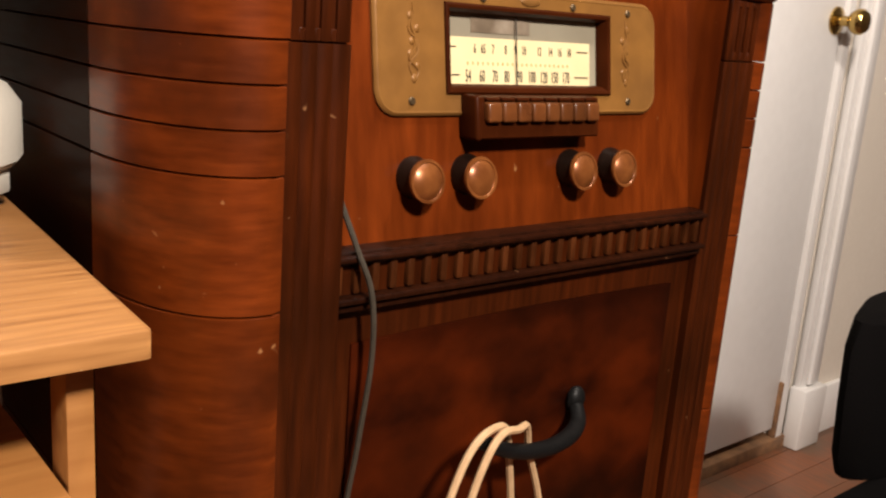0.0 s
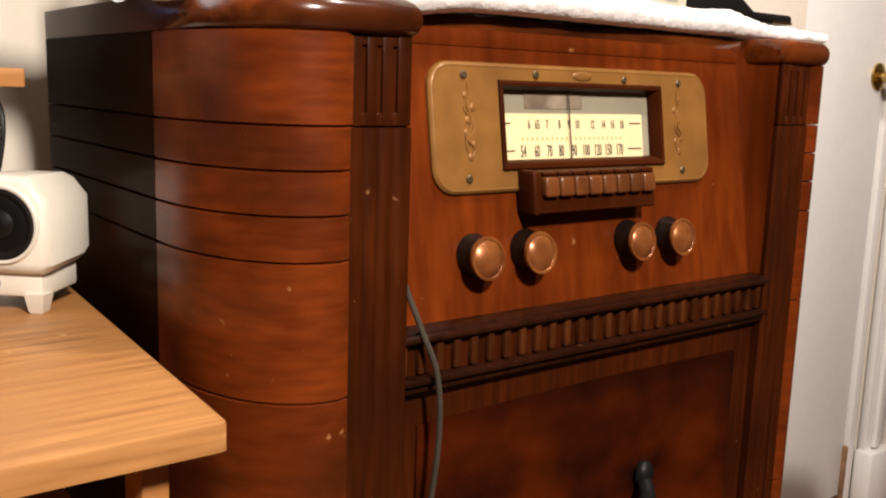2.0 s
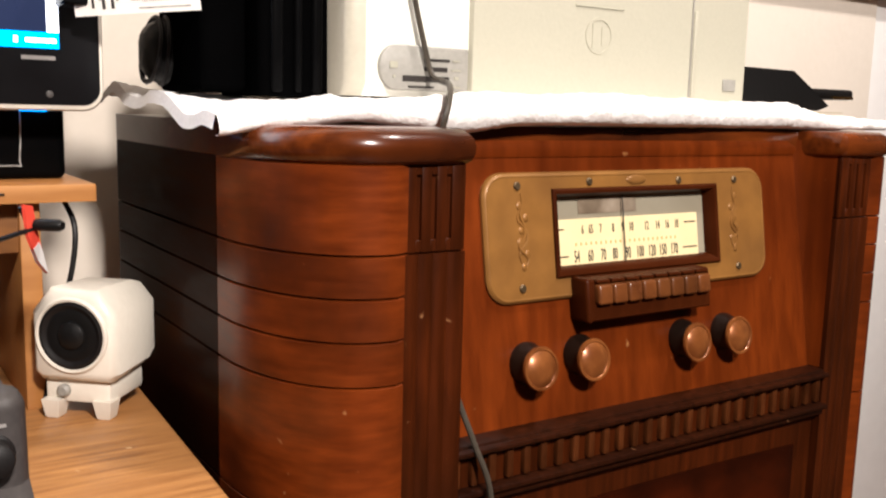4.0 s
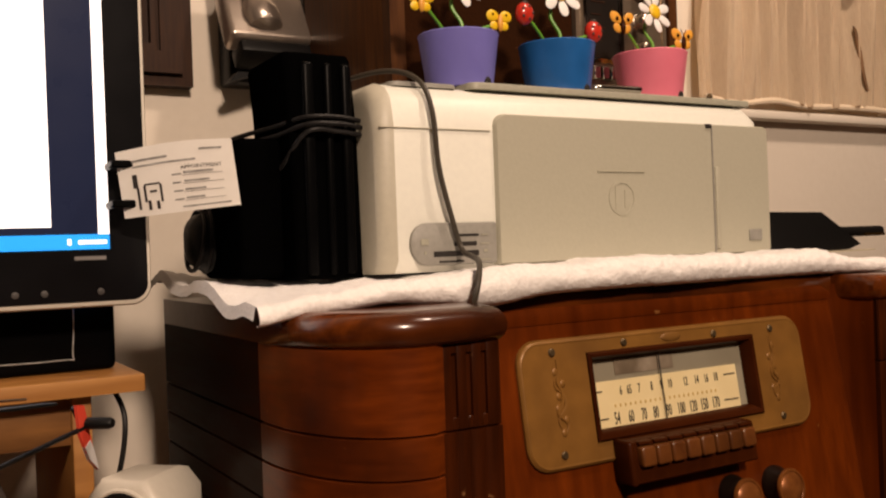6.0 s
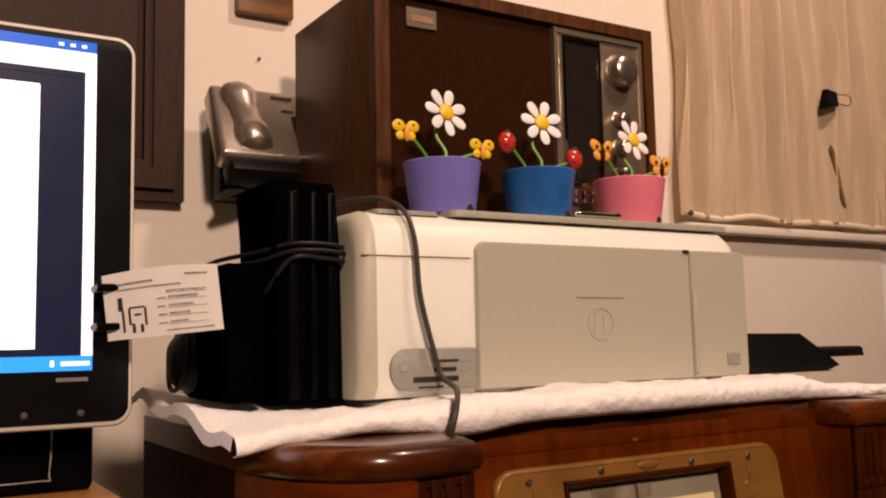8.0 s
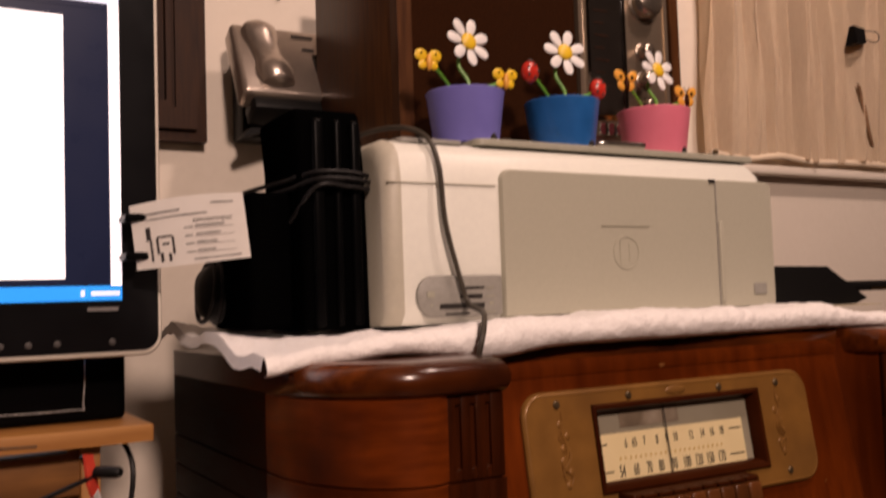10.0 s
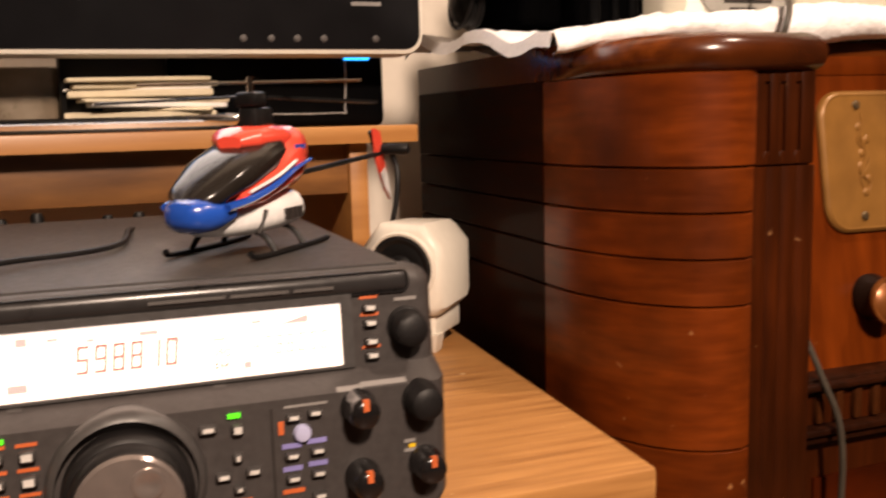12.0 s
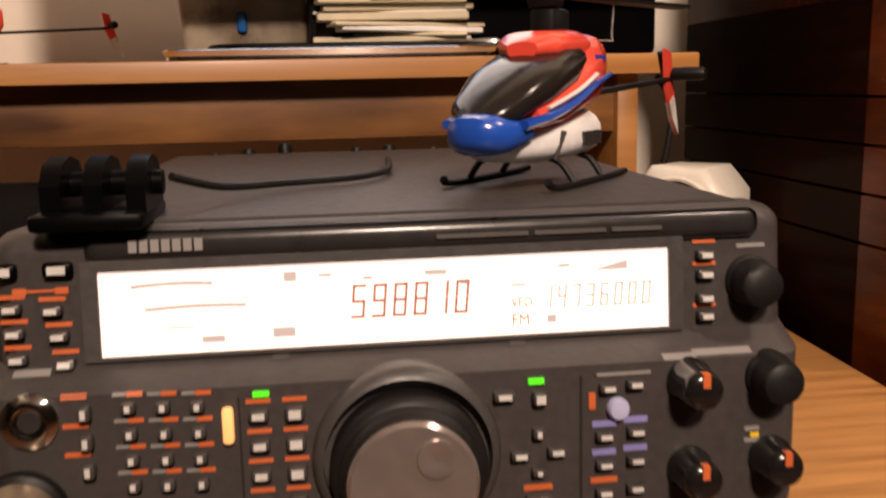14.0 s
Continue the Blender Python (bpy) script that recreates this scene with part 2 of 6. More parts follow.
JOY_KEY = material("pale_blue_key", (0.46, 0.47, 0.66), (0.36, 0.37, 0.56), 0.3, 0, 90, coat=0.3)
DIAL_METAL = material("satin_dial", (0.40, 0.34, 0.31), (0.33, 0.28, 0.26), 0.22, 0.7, 120, spec=0.5)
FLOWER_WHITE = material("petal_white", (0.84, 0.82, 0.80), None, 0.5, 0, 60)
YELLOW = material("yellow_plastic", (0.80, 0.52, 0.02), (0.74, 0.45, 0.015), 0.4, 0, 60)
ORANGE_PLASTIC = material("orange_plastic", (0.80, 0.40, 0.06), (0.72, 0.30, 0.04), 0.4, 0, 90)
GREEN = material("green_stem", (0.12, 0.36, 0.035), None, 0.4)
LADY_RED = material("ladybird_red", (0.60, 0.035, 0.02), None, 0.25, coat=0.4)
POT_VIOLET = material("violet_pot", (0.19, 0.18, 0.55), (0.17, 0.16, 0.51), 0.42, 0, 60)
POT_BLUE = material("blue_pot", (0.01, 0.13, 0.42), None, 0.35, 0, 60)
POT_PINK = material("pink_pot", (0.85, 0.21, 0.30), (0.80, 0.19, 0.27), 0.45, 0, 60)
CHAIR_BLACK = material("black_chair_cloth", (0.0035, 0.003, 0.003), None, 0.95, 0, 300, bump=0.4, spec=0.05)
GLASS_BLACK = material("black_bezel", (0.006, 0.006, 0.007), None, 0.35, 0, 40, rvar=0.05, spec=0.2)
SCR_WHITE = material("screen_white", (1.0, 1.0, 1.0), (1, 1, 1), 0.3, spec=0.08, emit=1.3)
SCR_BLUE = material("screen_blue", (0.005, 0.10, 0.52), (0.005, 0.10, 0.52), 0.3, spec=0.08, emit=0.9)
SCR_CYAN = material("screen_cyan", (0.0, 0.30, 0.85), (0.0, 0.30, 0.85), 0.3, spec=0.08, emit=1.0)
SCR_PALE = material("screen_pale", (0.72, 0.82, 1.0), (0.72, 0.82, 1.0), 0.3, spec=0.08, emit=1.0)
SCR_DARK = material("screen_dark", (0.010, 0.014, 0.034), (0.010, 0.014, 0.034), 0.3, spec=0.08, emit=0.7)
LCD = material("backlit_lcd", (1.0, 0.86, 0.76), (1.0, 0.86, 0.76), 0.3, emit=0.72)
LCD_INK = material("lcd_segment", (0.30, 0.12, 0.10), (0.30, 0.12, 0.10), 0.5, emit=0.5)
LCD_GREY = material("lcd_grey_segment", (0.36, 0.31, 0.30), (0.36, 0.31, 0.30), 0.5, emit=0.5)
LED_GREEN = material("green_led", (0.05, 0.75, 0.02), (0.05, 0.75, 0.02), 0.3, emit=0.5)
LED_AMBER = material("amber_light", (0.90, 0.46, 0.17), (0.90, 0.46, 0.17), 0.3, emit=0.5)
LED_BLUE = material("blue_led", (0.0, 0.35, 1.0), (0.0, 0.35, 1.0), 0.3, emit=2.0)


# ---------------------------------------------------------------- mesh helpers
def thing(name, m, label, category, group="", kind=""):
    ob = new(name)
    ob.empty_display_size = 0.02
    ob.matrix_basis = m if isinstance(m, Matrix) else Matrix.Translation(m)
    return tagged(ob, label, category, group, kind)


def part(name, bm, mat, parent=None, label="", smooth=True, world_space=True):
    """Links a bmesh as one mesh object. world_space: its coordinates are the world's, not the parent's."""
    me = bpy.data.meshes.new(name)
    bmesh.ops.recalc_face_normals(bm, faces=bm.faces)
    bm.to_mesh(me)
    bm.free()
    me.materials.append(mat)
    if smooth:
        me.shade_smooth()
        me.set_sharp_from_angle(angle=radians(38))
    ob = new(name, me)
    if parent:
        ob.parent = parent
        if world_space:
            full = parent.matrix_basis
            if parent.parent:
                full = parent.parent.matrix_basis @ parent.matrix_parent_inverse @ full
            ob.matrix_parent_inverse = full.inverted()
    if label:
        tagged(ob, label)
    return ob


def merge(bm, other):
    tmp = bpy.data.meshes.new("tmp")
    other.to_mesh(tmp)
    other.free()
    bm.from_mesh(tmp)
    bpy.data.meshes.remove(tmp)
    return bm


def box(x0, x1, y0, y1, z0, z1, bevel=0.0, seg=2, bm=None):
    b = bmesh.new()
    bmesh.ops.create_cube(b, size=1)
    for v in b.verts:
        v.co = Vector(((x0 + x1) / 2 + v.co.x * (x1 - x0), (y0 + y1) / 2 + v.co.y * (y1 - y0), (z0 + z1) / 2 + v.co.z * (z1 - z0)))
    if bevel:
        bmesh.ops.bevel(b, geom=list(b.edges), offset=bevel, segments=seg, affect="EDGES", profile=0.5)
    return merge(bm, b) if bm else b


def lathe(profile, at=(0, 0, 0), axis="z", seg=28, bm=None):
    """profile: (radius, height) rows; height runs along the axis ('-y' towards the viewer)."""
    b = bmesh.new()
    rings = []
    for r, h in profile:
        ring = []
        for k in range(seg):
            a = 2 * math.pi * k / seg
            c, s = max(r, 1e-5) * math.cos(a), max(r, 1e-5) * math.sin(a)
            p = {"z": (c, s, h), "-y": (c, -h, s), "x": (h, c, s)}[axis]
            ring.append(b.verts.new(Vector(at) + Vector(p)))
        rings.append(ring)
    for p, q in zip(rings, rings[1:]):
        for k in range(seg):
            b.faces.new((p[k], p[(k + 1) % seg], q[(k + 1) % seg], q[k]))
    b.faces.new(rings[0])
    b.faces.new(rings[-1])
    return merge(bm, b) if bm else b


def tube(points, r, seg=8, bm=None, steps=6, close=False):
    """A smooth round cord through the points."""
    pts = [Vector(p) for p in points]
    path = []
    for k in range(len(pts) - 1):
        p0, p1, p2, p3 = pts[max(k - 1, 0)], pts[k], pts[k + 1], pts[min(k + 2, len(pts) - 1)]
        for s in range(steps):
            u = s / steps
            path.append(0.5 * (2 * p1 + (p2 - p0) * u + (2 * p0 - 5 * p1 + 4 * p2 - p3) * u * u + (3 * p1 - p0 - 3 * p2 + p3) * u ** 3))
    path.append(pts[-1])
    b = bmesh.new()
    rings, side = [], None
    for k, p in enumerate(path):
        d = (path[min(k + 1, len(path) - 1)] - path[max(k - 1, 0)]).normalized()
        side = d.orthogonal().normalized() if side is None else (side - d * side.dot(d)).normalized()
        up = d.cross(side)
        rr = r(k / (len(path) - 1)) if callable(r) else r
        rings.append([b.verts.new(p + rr * (math.cos(2 * math.pi * a / seg) * side + math.sin(2 * math.pi * a / seg) * up)) for a in range(seg)])
    for p, q in zip(rings, rings[1:]):
        for a in range(seg):
            b.faces.new((p[a], p[(a + 1) % seg], q[(a + 1) % seg], q[a]))
    b.faces.new(rings[0])
    b.faces.new(rings[-1])
    return merge(bm, b) if bm else b


def round_rect(x0, x1, z0, z1, r, seg=6):
    rs = r if isinstance(r, tuple) else (r, r, r, r)  # bl br tr tl
    out = []
    for (cx, cz, a0), q in zip(((x0, z0, 180), (x1, z0, 270), (x1, z1, 0), (x0, z1, 90)), rs):
        mx, mz = (cx + q if cx == x0 else cx - q), (cz + q if cz == z0 else cz - q)
        for k in range(seg + 1):
            a = radians(a0 + 90 * k / seg)
            out.append((mx + q * math.cos(a), mz + q * math.sin(a)))
    return out


def loft(loops, caps=True, bm=None):
    b = bmesh.new()
    rings = [[b.verts.new(p) for p in loop] for loop in loops]
    n = len(rings[0])
    for p, q in zip(rings, rings[1:]):
        for k in range(n):
            b.faces.new((p[k], p[(k + 1) % n], q[(k + 1) % n], q[k]))
    if caps:
        b.faces.new(rings[0])
        b.faces.new(rings[-1])
    return merge(bm, b) if bm else b


def inset(poly, d):
    """The outline moved inwards by d (outline runs counter-clockwise)."""
    out, n = [], len(poly)
    for k in range(n):
        p0, p, p1 = Vector(poly[k - 1]), Vector(poly[k]), Vector(poly[(k + 1) % n])
        e0, e1 = (p - p0), (p1 - p)
        if e0.length < 1e-7 or e1.length < 1e-7:
            e0 = e1 = (p1 - p0)
        n0, n1 = Vector((-e0.y, e0.x)).normalized(), Vector((-e1.y, e1.x)).normalized()
        m = (n0 + n1)
        m = m.normalized() if m.length > 1e-6 else n0
        c = max(0.5, m.dot(n0))
        out.append(tuple(p + m * (d / c)))
    return out


def slab(poly, y0, y1, bevel=0.0, bm=None):
    """An upright plate: an x-z outline between the depths y0 (front) and y1, its front edge rounded."""
    if bevel:
        levels = [(y1, 0.0), (y0 + bevel, 0.0), (y0 + bevel * 0.3, bevel * 0.3), (y0, bevel)]
    else:
        levels = [(y1, 0.0), (y0, 0.0)]
    return loft([[(x, y, z) for x, z in inset(poly, d)] for y, d in levels], bm=bm)


def flat(poly, z0, z1, bevel=0.0, bm=None):
    """A lying plate: an x-y outline between the heights z0 and z1, its top edge rounded."""
    levels = [(z0, 0.0), (z1 - bevel, 0.0), (z1 - bevel * 0.3, bevel * 0.3), (z1, bevel)] if bevel else [(z0, 0.0), (z1, 0.0)]
    return loft([[(x, y, z) for x, y in inset(poly, d)] for z, d in levels], bm=bm)


def holed(outer, hole, y0, y1, bm=None):
    """A plate with one opening, both outlines in x-z."""
    b = bmesh.new()
    edges = []
    for poly in (outer, hole):
        vs = [b.verts.new((x, y0, z)) for x, z in poly]
        edges += [b.edges.new((vs[k], vs[(k + 1) % len(vs)])) for k in range(len(vs))]
    bmesh.ops.triangle_fill(b, edges=edges, use_beauty=True)
    got = bmesh.ops.extrude_face_region(b, geom=list(b.faces))
    for v in got["geom"]:
        if isinstance(v, bmesh.types.BMVert):
            v.co.y = y1
    return merge(bm, b) if bm else b


def ball(at, r, seg=16, scale=(1, 1, 1), bm=None):
    b = bmesh.new()
    bmesh.ops.create_uvsphere(b, u_segments=seg, v_segments=max(6, seg // 2), radius=1)
    for v in b.verts:
        v.co = Vector(at) + Vector((v.co.x * r * scale[0], v.co.y * r * scale[1], v.co.z * r * scale[2]))
    return merge(bm, b) if bm else b


def letters(text, x, y, z, size, bm=None, align="LEFT", squeeze=1.0, depth=0.0002):
    """Upright writing facing the viewer (-y), its baseline at z."""
    cu = bpy.data.curves.new("txt", "FONT")
    cu.body, cu.size, cu.align_x, cu.resolution_u, cu.extrude = text, size, align, 2, depth
    ob = bpy.data.objects.new("txt", cu)
    scene.collection.objects.link(ob)
    me = bpy.data.meshes.new_from_object(ob.evaluated_get(bpy.context.evaluated_depsgraph_get()))
    b = bmesh.new()
    b.from_mesh(me)
    for v in b.verts:
        v.co = Vector((x + v.co.x * squeeze, y - v.co.z, z + v.co.y))
    bpy.data.objects.remove(ob)
    bpy.data.meshes.remove(me)
    return merge(bm, b) if bm else b


def shift(bm, fn):
    for v in bm.verts:
        v.co = Vector(fn(*v.co))
    return bm


# ---------------------------------------------------------------- the room
FLOOR = -0.05
WALL = 0.54


def plain(name, bm, mat, label, category):
    ob = part(name, bm, mat)
    return tagged(ob, label, category, kind="structure")


def room():
    plain("wall_north", box(-2.2, 1.345, WALL, WALL + 0.12, FLOOR, 2.4), WALL_PAINT, "cream painted plaster wall behind the desk and console", "wall")
    plain("wall_north_east", box(1.72, 2.2, WALL, WALL + 0.12, FLOOR, 2.4), WALL_PAINT, "cream painted wall beside the white door", "wall")
    plain("wall_north_over_door", box(1.345, 1.72, WALL, WALL + 0.12, 2.0, 2.4), WALL_PAINT, "cream painted wall above the white door", "wall")
    # three walls out of view, added dark so that little light bounces back
    plain("wall_west", box(-2.3, -2.2, -3.0, WALL + 0.12, FLOOR, 2.4), UNSEEN_WALL, "unseen dark brown side wall, added to cut bounce light", "wall")
    plain("wall_east", box(2.2, 2.3, -3.0, WALL + 0.12, FLOOR, 2.4), UNSEEN_WALL, "unseen dark brown far side wall, added to cut bounce light", "wall")
    plain("wall_south", box(-2.3, 2.3, -3.1, -3.0, FLOOR, 2.4), UNSEEN_WALL, "unseen dark brown wall opposite the desk, added to cut bounce light", "wall")
    # added ceiling, never in view, dark enough to dim the bounce
    plain("ceiling", box(-2.3, 2.3, -3.1, WALL + 0.12, 2.4, 2.5), UNSEEN_CEILING, "unseen plain ceiling, greyed to cut bounce light", "ceiling")
    floor = plain("floor", box(-2.3, 2.3, -3.1, WALL + 0.12, FLOOR - 0.1, FLOOR - 0.006), DARK_VOID, "worn reddish brown wooden floor boards", "floor")
    return floor


room_floor = room()


def door():
    d = thing("door_1", (1.57, WALL + 0.03, FLOOR), "closed white painted flush door with a brass knob", "door", kind="structure")
    part("door_leaf", box(1.348, 1.668, WALL + 0.004, WALL + 0.044, FLOOR + 0.05, 1.99, 0.003), DOOR_PAINT, d)
    part("threshold", box(1.346, 1.72, WALL - 0.01, WALL + 0.11, FLOOR - 0.005, FLOOR + 0.03, 0.004), WORN_WOOD, d, "bare worn wooden threshold")
    part("door_stop", box(1.672, 1.70, WALL - 0.005, WALL + 0.06, FLOOR, 2.0, 0.004), DOOR_PAINT, d)
    part("bare_edge", box(1.662, 1.676, WALL - 0.004, WALL + 0.012, FLOOR + 0.03, FLOOR + 0.17, 0.003), WORN_WOOD, d, "door edge worn down to bare wood")
    kx, ky, kz = 1.640, WALL + 0.004, 0.955
    part("rose", lathe([(0.0, 0), (0.030, 0), (0.029, 0.004), (0.020, 0.008), (0.012, 0.010), (0.012, 0.012)], (kx, ky, kz), "-y"), BRASS, d, "aged brass rose")
    part("knob", lathe([(0.011, 0.008), (0.011, 0.03), (0.021, 0.037), (0.027, 0.048), (0.027, 0.058), (0.021, 0.066), (0.008, 0.069), (0, 0.069)], (kx, ky, kz), "-y"), BRASS, d, "polished round brass knob")
    casing = thing("trim_1", (1.74, WALL - 0.03, FLOOR), "white painted door casing with a plinth block", "door trim", kind="structure")
    part("casing", box(1.715, 1.80, WALL - 0.022, WALL - 0.001, FLOOR + 0.15, 2.08, 0.005), DOOR_PAINT, casing)
    part("casing_bead", box(1.735, 1.765, WALL - 0.034, WALL - 0.02, FLOOR + 0.16, 2.08, 0.006, 3), DOOR_PAINT, casing)
    part("plinth_block", box(1.705, 1.805, WALL - 0.045, WALL - 0.001, FLOOR, FLOOR + 0.155, 0.006), DOOR_PAINT, casing)
    base = thing("baseboard_1", (2.0, WALL - 0.02, FLOOR), "white painted baseboard along the wall", "baseboard", kind="structure")
    part("board", box(1.81, 2.19, WALL - 0.016, WALL - 0.001, FLOOR, FLOOR + 0.13, 0.004), DOOR_PAINT, base)


door()


# ---------------------------------------------------------------- console radio
CX = 0.281


def side_curve(n=12):
    """Left outline from the back corner to the pilaster, in plan."""
    pts = [(-0.075, 0.41), (-0.075, 0.34), (-0.075, 0.27), (-0.075, 0.20), (-0.075, 0.135)]
    for k in range(1, n + 1):
        a = math.pi / 2 * k / n
        pts.append((-0.075 * math.cos(a) ** 0.9, 0.13 - 0.125 * math.sin(a) ** 0.9))
    return pts


def panel_y(z):
    return 0.061 + 0.16 * (z - 0.837)


def on_panel(bm):
    return shift(bm, lambda x, y, z: (x, y + panel_y(z), z))


def mirrored(bm):
    return shift(bm, lambda x, y, z: (2 * CX - (x if x > 0 else 0.5 * x), y + 0.018 * max(0.0, 1 - y / 0.3), z))


def console():
    c = thing("console_radio", (CX, 0.2, FLOOR), "antique mahogany console radio with rounded grooved corners", "radio")
    # grooved wrap-round bands on both corners
    levels = [FLOOR + 0.06, 0.30, 0.50, 0.699, 0.793, 0.823, 0.852, 0.8805, 0.9395]
    outline = side_curve()
    for flip in (False, True):
        for z0, z1 in zip(levels, levels[1:]):
            z0, z1 = z0 + 0.0005, z1 - 0.0005
            loops = []
            closed = outline[4:] + [(p[0] + 0.012, p[1] + 0.006) for p in reversed(outline[4:])]
            for z, d in ((z0, 0.0012), (z0 + 0.0007, 0), (z1 - 0.0007, 0), (z1, 0.0012)):
                loops.append([(x, y, z) for x, y in inset(closed, -0.0 + d)])
            bm = loft(loops)
            part("side_band", mirrored(bm) if flip else bm, MAHOGANY_CROSS, c)
            # flat side, shade of the unlit flank put into its veneer colour
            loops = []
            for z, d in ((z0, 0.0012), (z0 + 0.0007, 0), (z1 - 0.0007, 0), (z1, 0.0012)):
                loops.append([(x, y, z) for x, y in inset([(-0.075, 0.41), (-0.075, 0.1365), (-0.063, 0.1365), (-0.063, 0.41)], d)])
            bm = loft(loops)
            part("side_panel", mirrored(bm) if flip else bm, SHADED_VENEER, c)
    part("carcass", box(-0.058, 2 * CX + 0.028, 0.105, 0.405, FLOOR + 0.02, 0.93), DARK_VOID, c, "dark cabinet interior")
    for flip in (False, True):
        bm = box(-0.060, 0.053, 0.012, 0.11, FLOOR + 0.06, 0.937)
        shift(bm, lambda x, y, z: (x, max(y, 0.10) if x < -0.03 and y < 0.05 else y, z))
        part("corner_post", mirrored(bm) if flip else bm, MAHOGANY_DARK, c)
        # pilaster with three shallow flutes
        prof = []
        x = 0.001
        for w, yy in ((0.008, 0), (0.0105, 0), (0.013, 0.004), (0.0155, 0), (0.0215, 0), (0.0245, 0.004), (0.0275, 0), (0.0335, 0), (0.0365, 0.004), (0.0395, 0), (0.046, 0), (0.049, 0.0015)):
            prof.append((w + 0.006, yy))
        prof = [(0.001, 0.003), (0.003, 0.0)] + prof[1:] + [(0.0565, 0.004), (0.0565, 0.06), (0.001, 0.06)]
        bm = loft([[(px, (py if py > 0.01 else py * 0.4) + 0.009, z) for px, py in prof] for z in (FLOOR + 0.06, 0.8795)])
        part("pilaster", mirrored(bm) if flip else bm, PILASTER, c)
        # fluted block at the head of the pilaster
        bm2 = bmesh.new()
        box(0.009, 0.0555, 0.0058, 0.06, 0.8805, 0.9395, 0.001, 1, bm2)
        xs = (0.009, 0.0165, 0.0205, 0.0285, 0.0325, 0.0405, 0.0445, 0.0555)
        for a, b in ((0, 1), (2, 3), (4, 5), (6, 7)):
            box(xs[a], xs[b], 0.003, 0.0085, 0.8805, 0.9395, 0.0009, 2, bm2)
        for a in (1, 3, 5):
            box(xs[a] - 0.0004, xs[a + 1] + 0.0004, 0.0033, 0.0085, 0.8805, 0.889, 0.0006, 1, bm2)
            box(xs[a] - 0.0004, xs[a + 1] + 0.0004, 0.0033, 0.0085, 0.932, 0.9395, 0.0006, 1, bm2)
        shift(bm2, lambda x, y, z: (x, y + 0.007, z))
        part("capital_block", mirrored(bm2) if flip else bm2, PILASTER, c)
        # cheek between pilaster and slanted panel
        loops = []
        for z in (0.7305, 0.77, 0.81, 0.85, 0.89, 0.925, 0.9535):
            py = panel_y(z)
            cove = [(0.0566 + 0.031 * (1 - math.cos(a)) ** 1.15, 0.016 + (py - 0.0155) * math.sin(a) ** 0.85) for a in [math.pi / 2 * k / 9 for k in range(10)]]
            loops.append([(x, y, z) for x, y in cove] + [(0.0876, py + 0.012, z), (0.0566, py + 0.012, z)])
        bm = loft(loops)
        part("cheek", mirrored(bm) if flip else bm, PANEL_WOOD, c, "coved cheek beside the dial panel")
    # top with its rounded nosing; set back over the dial panel
    left = side_curve() + [(0.030, 0.006), (0.056, 0.008), (0.058, 0.012)]
    back_y = panel_y(0.955)
    inner = [(0.0585, back_y * 0.5), (0.061, back_y - 0.004), (0.075, back_y - 0.001)]
    right = [(2 * CX - (x if x > 0 else 0.5 * x), y + 0.018 * max(0.0, 1 - y / 0.3)) for x, y in reversed(left)]
    inner_r = [(2 * CX - x, y) for x, y in reversed(inner)]
    ring = left + inner + inner_r + right
    n_l, n_i = len(left), len(inner)
    push = [1.0] * n_l + [0.15] * n_i + [0.15] * n_i + [1.0] * n_l
    push[:6] = push[-6:] = [0.0] * 6
    push[6] = push[-7] = 0.4
    push[7] = push[-8] = 0.8
    loops = []
    for z, out in ((0.939, -0.004), (0.9395, -0.001), (0.942, 0.0020), (0.946, 0.0040), (0.951, 0.0045), (0.956, 0.0030), (0.960, -0.001), (0.9625, -0.006), (0.963, -0.012)):
        moved = inset(ring, -1.0)
        loops.append([(x + (mx - x) * out * f, y + (my - y) * out * f, z) for (x, y), (mx, my), f in zip(ring, moved, push)])
    part("cabinet_top", loft(loops), TOP_WOOD, c, "rounded moulded top edge with a varnish gleam")
    # slanted dial panel
    bm = holed([(0.061, 0.726), (2 * CX - 0.061, 0.726), (2 * CX - 0.061, 0.9395), (0.061, 0.9395)], [(0.1815, 0.8445), (0.3735, 0.8445), (0.3735, 0.912), (0.1815, 0.912)], 0.0, 0.022)
    part("dial_panel", on_panel(bm), PANEL_WOOD, c, "slanted reddish mahogany dial panel")
    bm = loft([[(0.061, panel_y(0.939) - 0.001 + o, z), (2 * CX - 0.061, panel_y(0.939) - 0.001 + o, z), (2 * CX - 0.061, 0.12, z), (0.061, 0.12, z)] for z, o in ((0.939, 0.0), (0.945, -0.001), (0.952, 0.0015), (0.957, 0.007), (0.9595, 0.014))])
    part("panel_head", bm, PANEL_WOOD, c)
    # dentil band
    x0, x1 = 0.0575, 2 * CX - 0.0575
    bm = box(x0, x1, 0.026, 0.08, 0.7200, 0.7305, 0.002, 2)
    box(x0, x1, 0.020, 0.06, 0.7235, 0.7280, 0.0015, 2, bm)
    part("upper_moulding", bm, MAHOGANY_DARK, c)
    bm = box(x0, x1, 0.024, 0.06, 0.6845, 0.6900, 0.0015, 2)
    box(x0, x1, 0.019, 0.06, 0.6915, 0.6965, 0.0015, 2, bm)
    part("lower_moulding", bm, MAHOGANY_DARK, c)
    part("band_ground", box(x0, x1, 0.0305, 0.06, 0.689, 0.722), PILASTER, c)
    step = (x1 - x0) / 27
    for k in range(27):
        cx = x0 + (k + 0.5) * step
        bm = bmesh.new()
        box(cx - 0.0034, cx + 0.0034, 0.0255, 0.035, 0.6955, 0.7195, 0.0020, 2, bm)
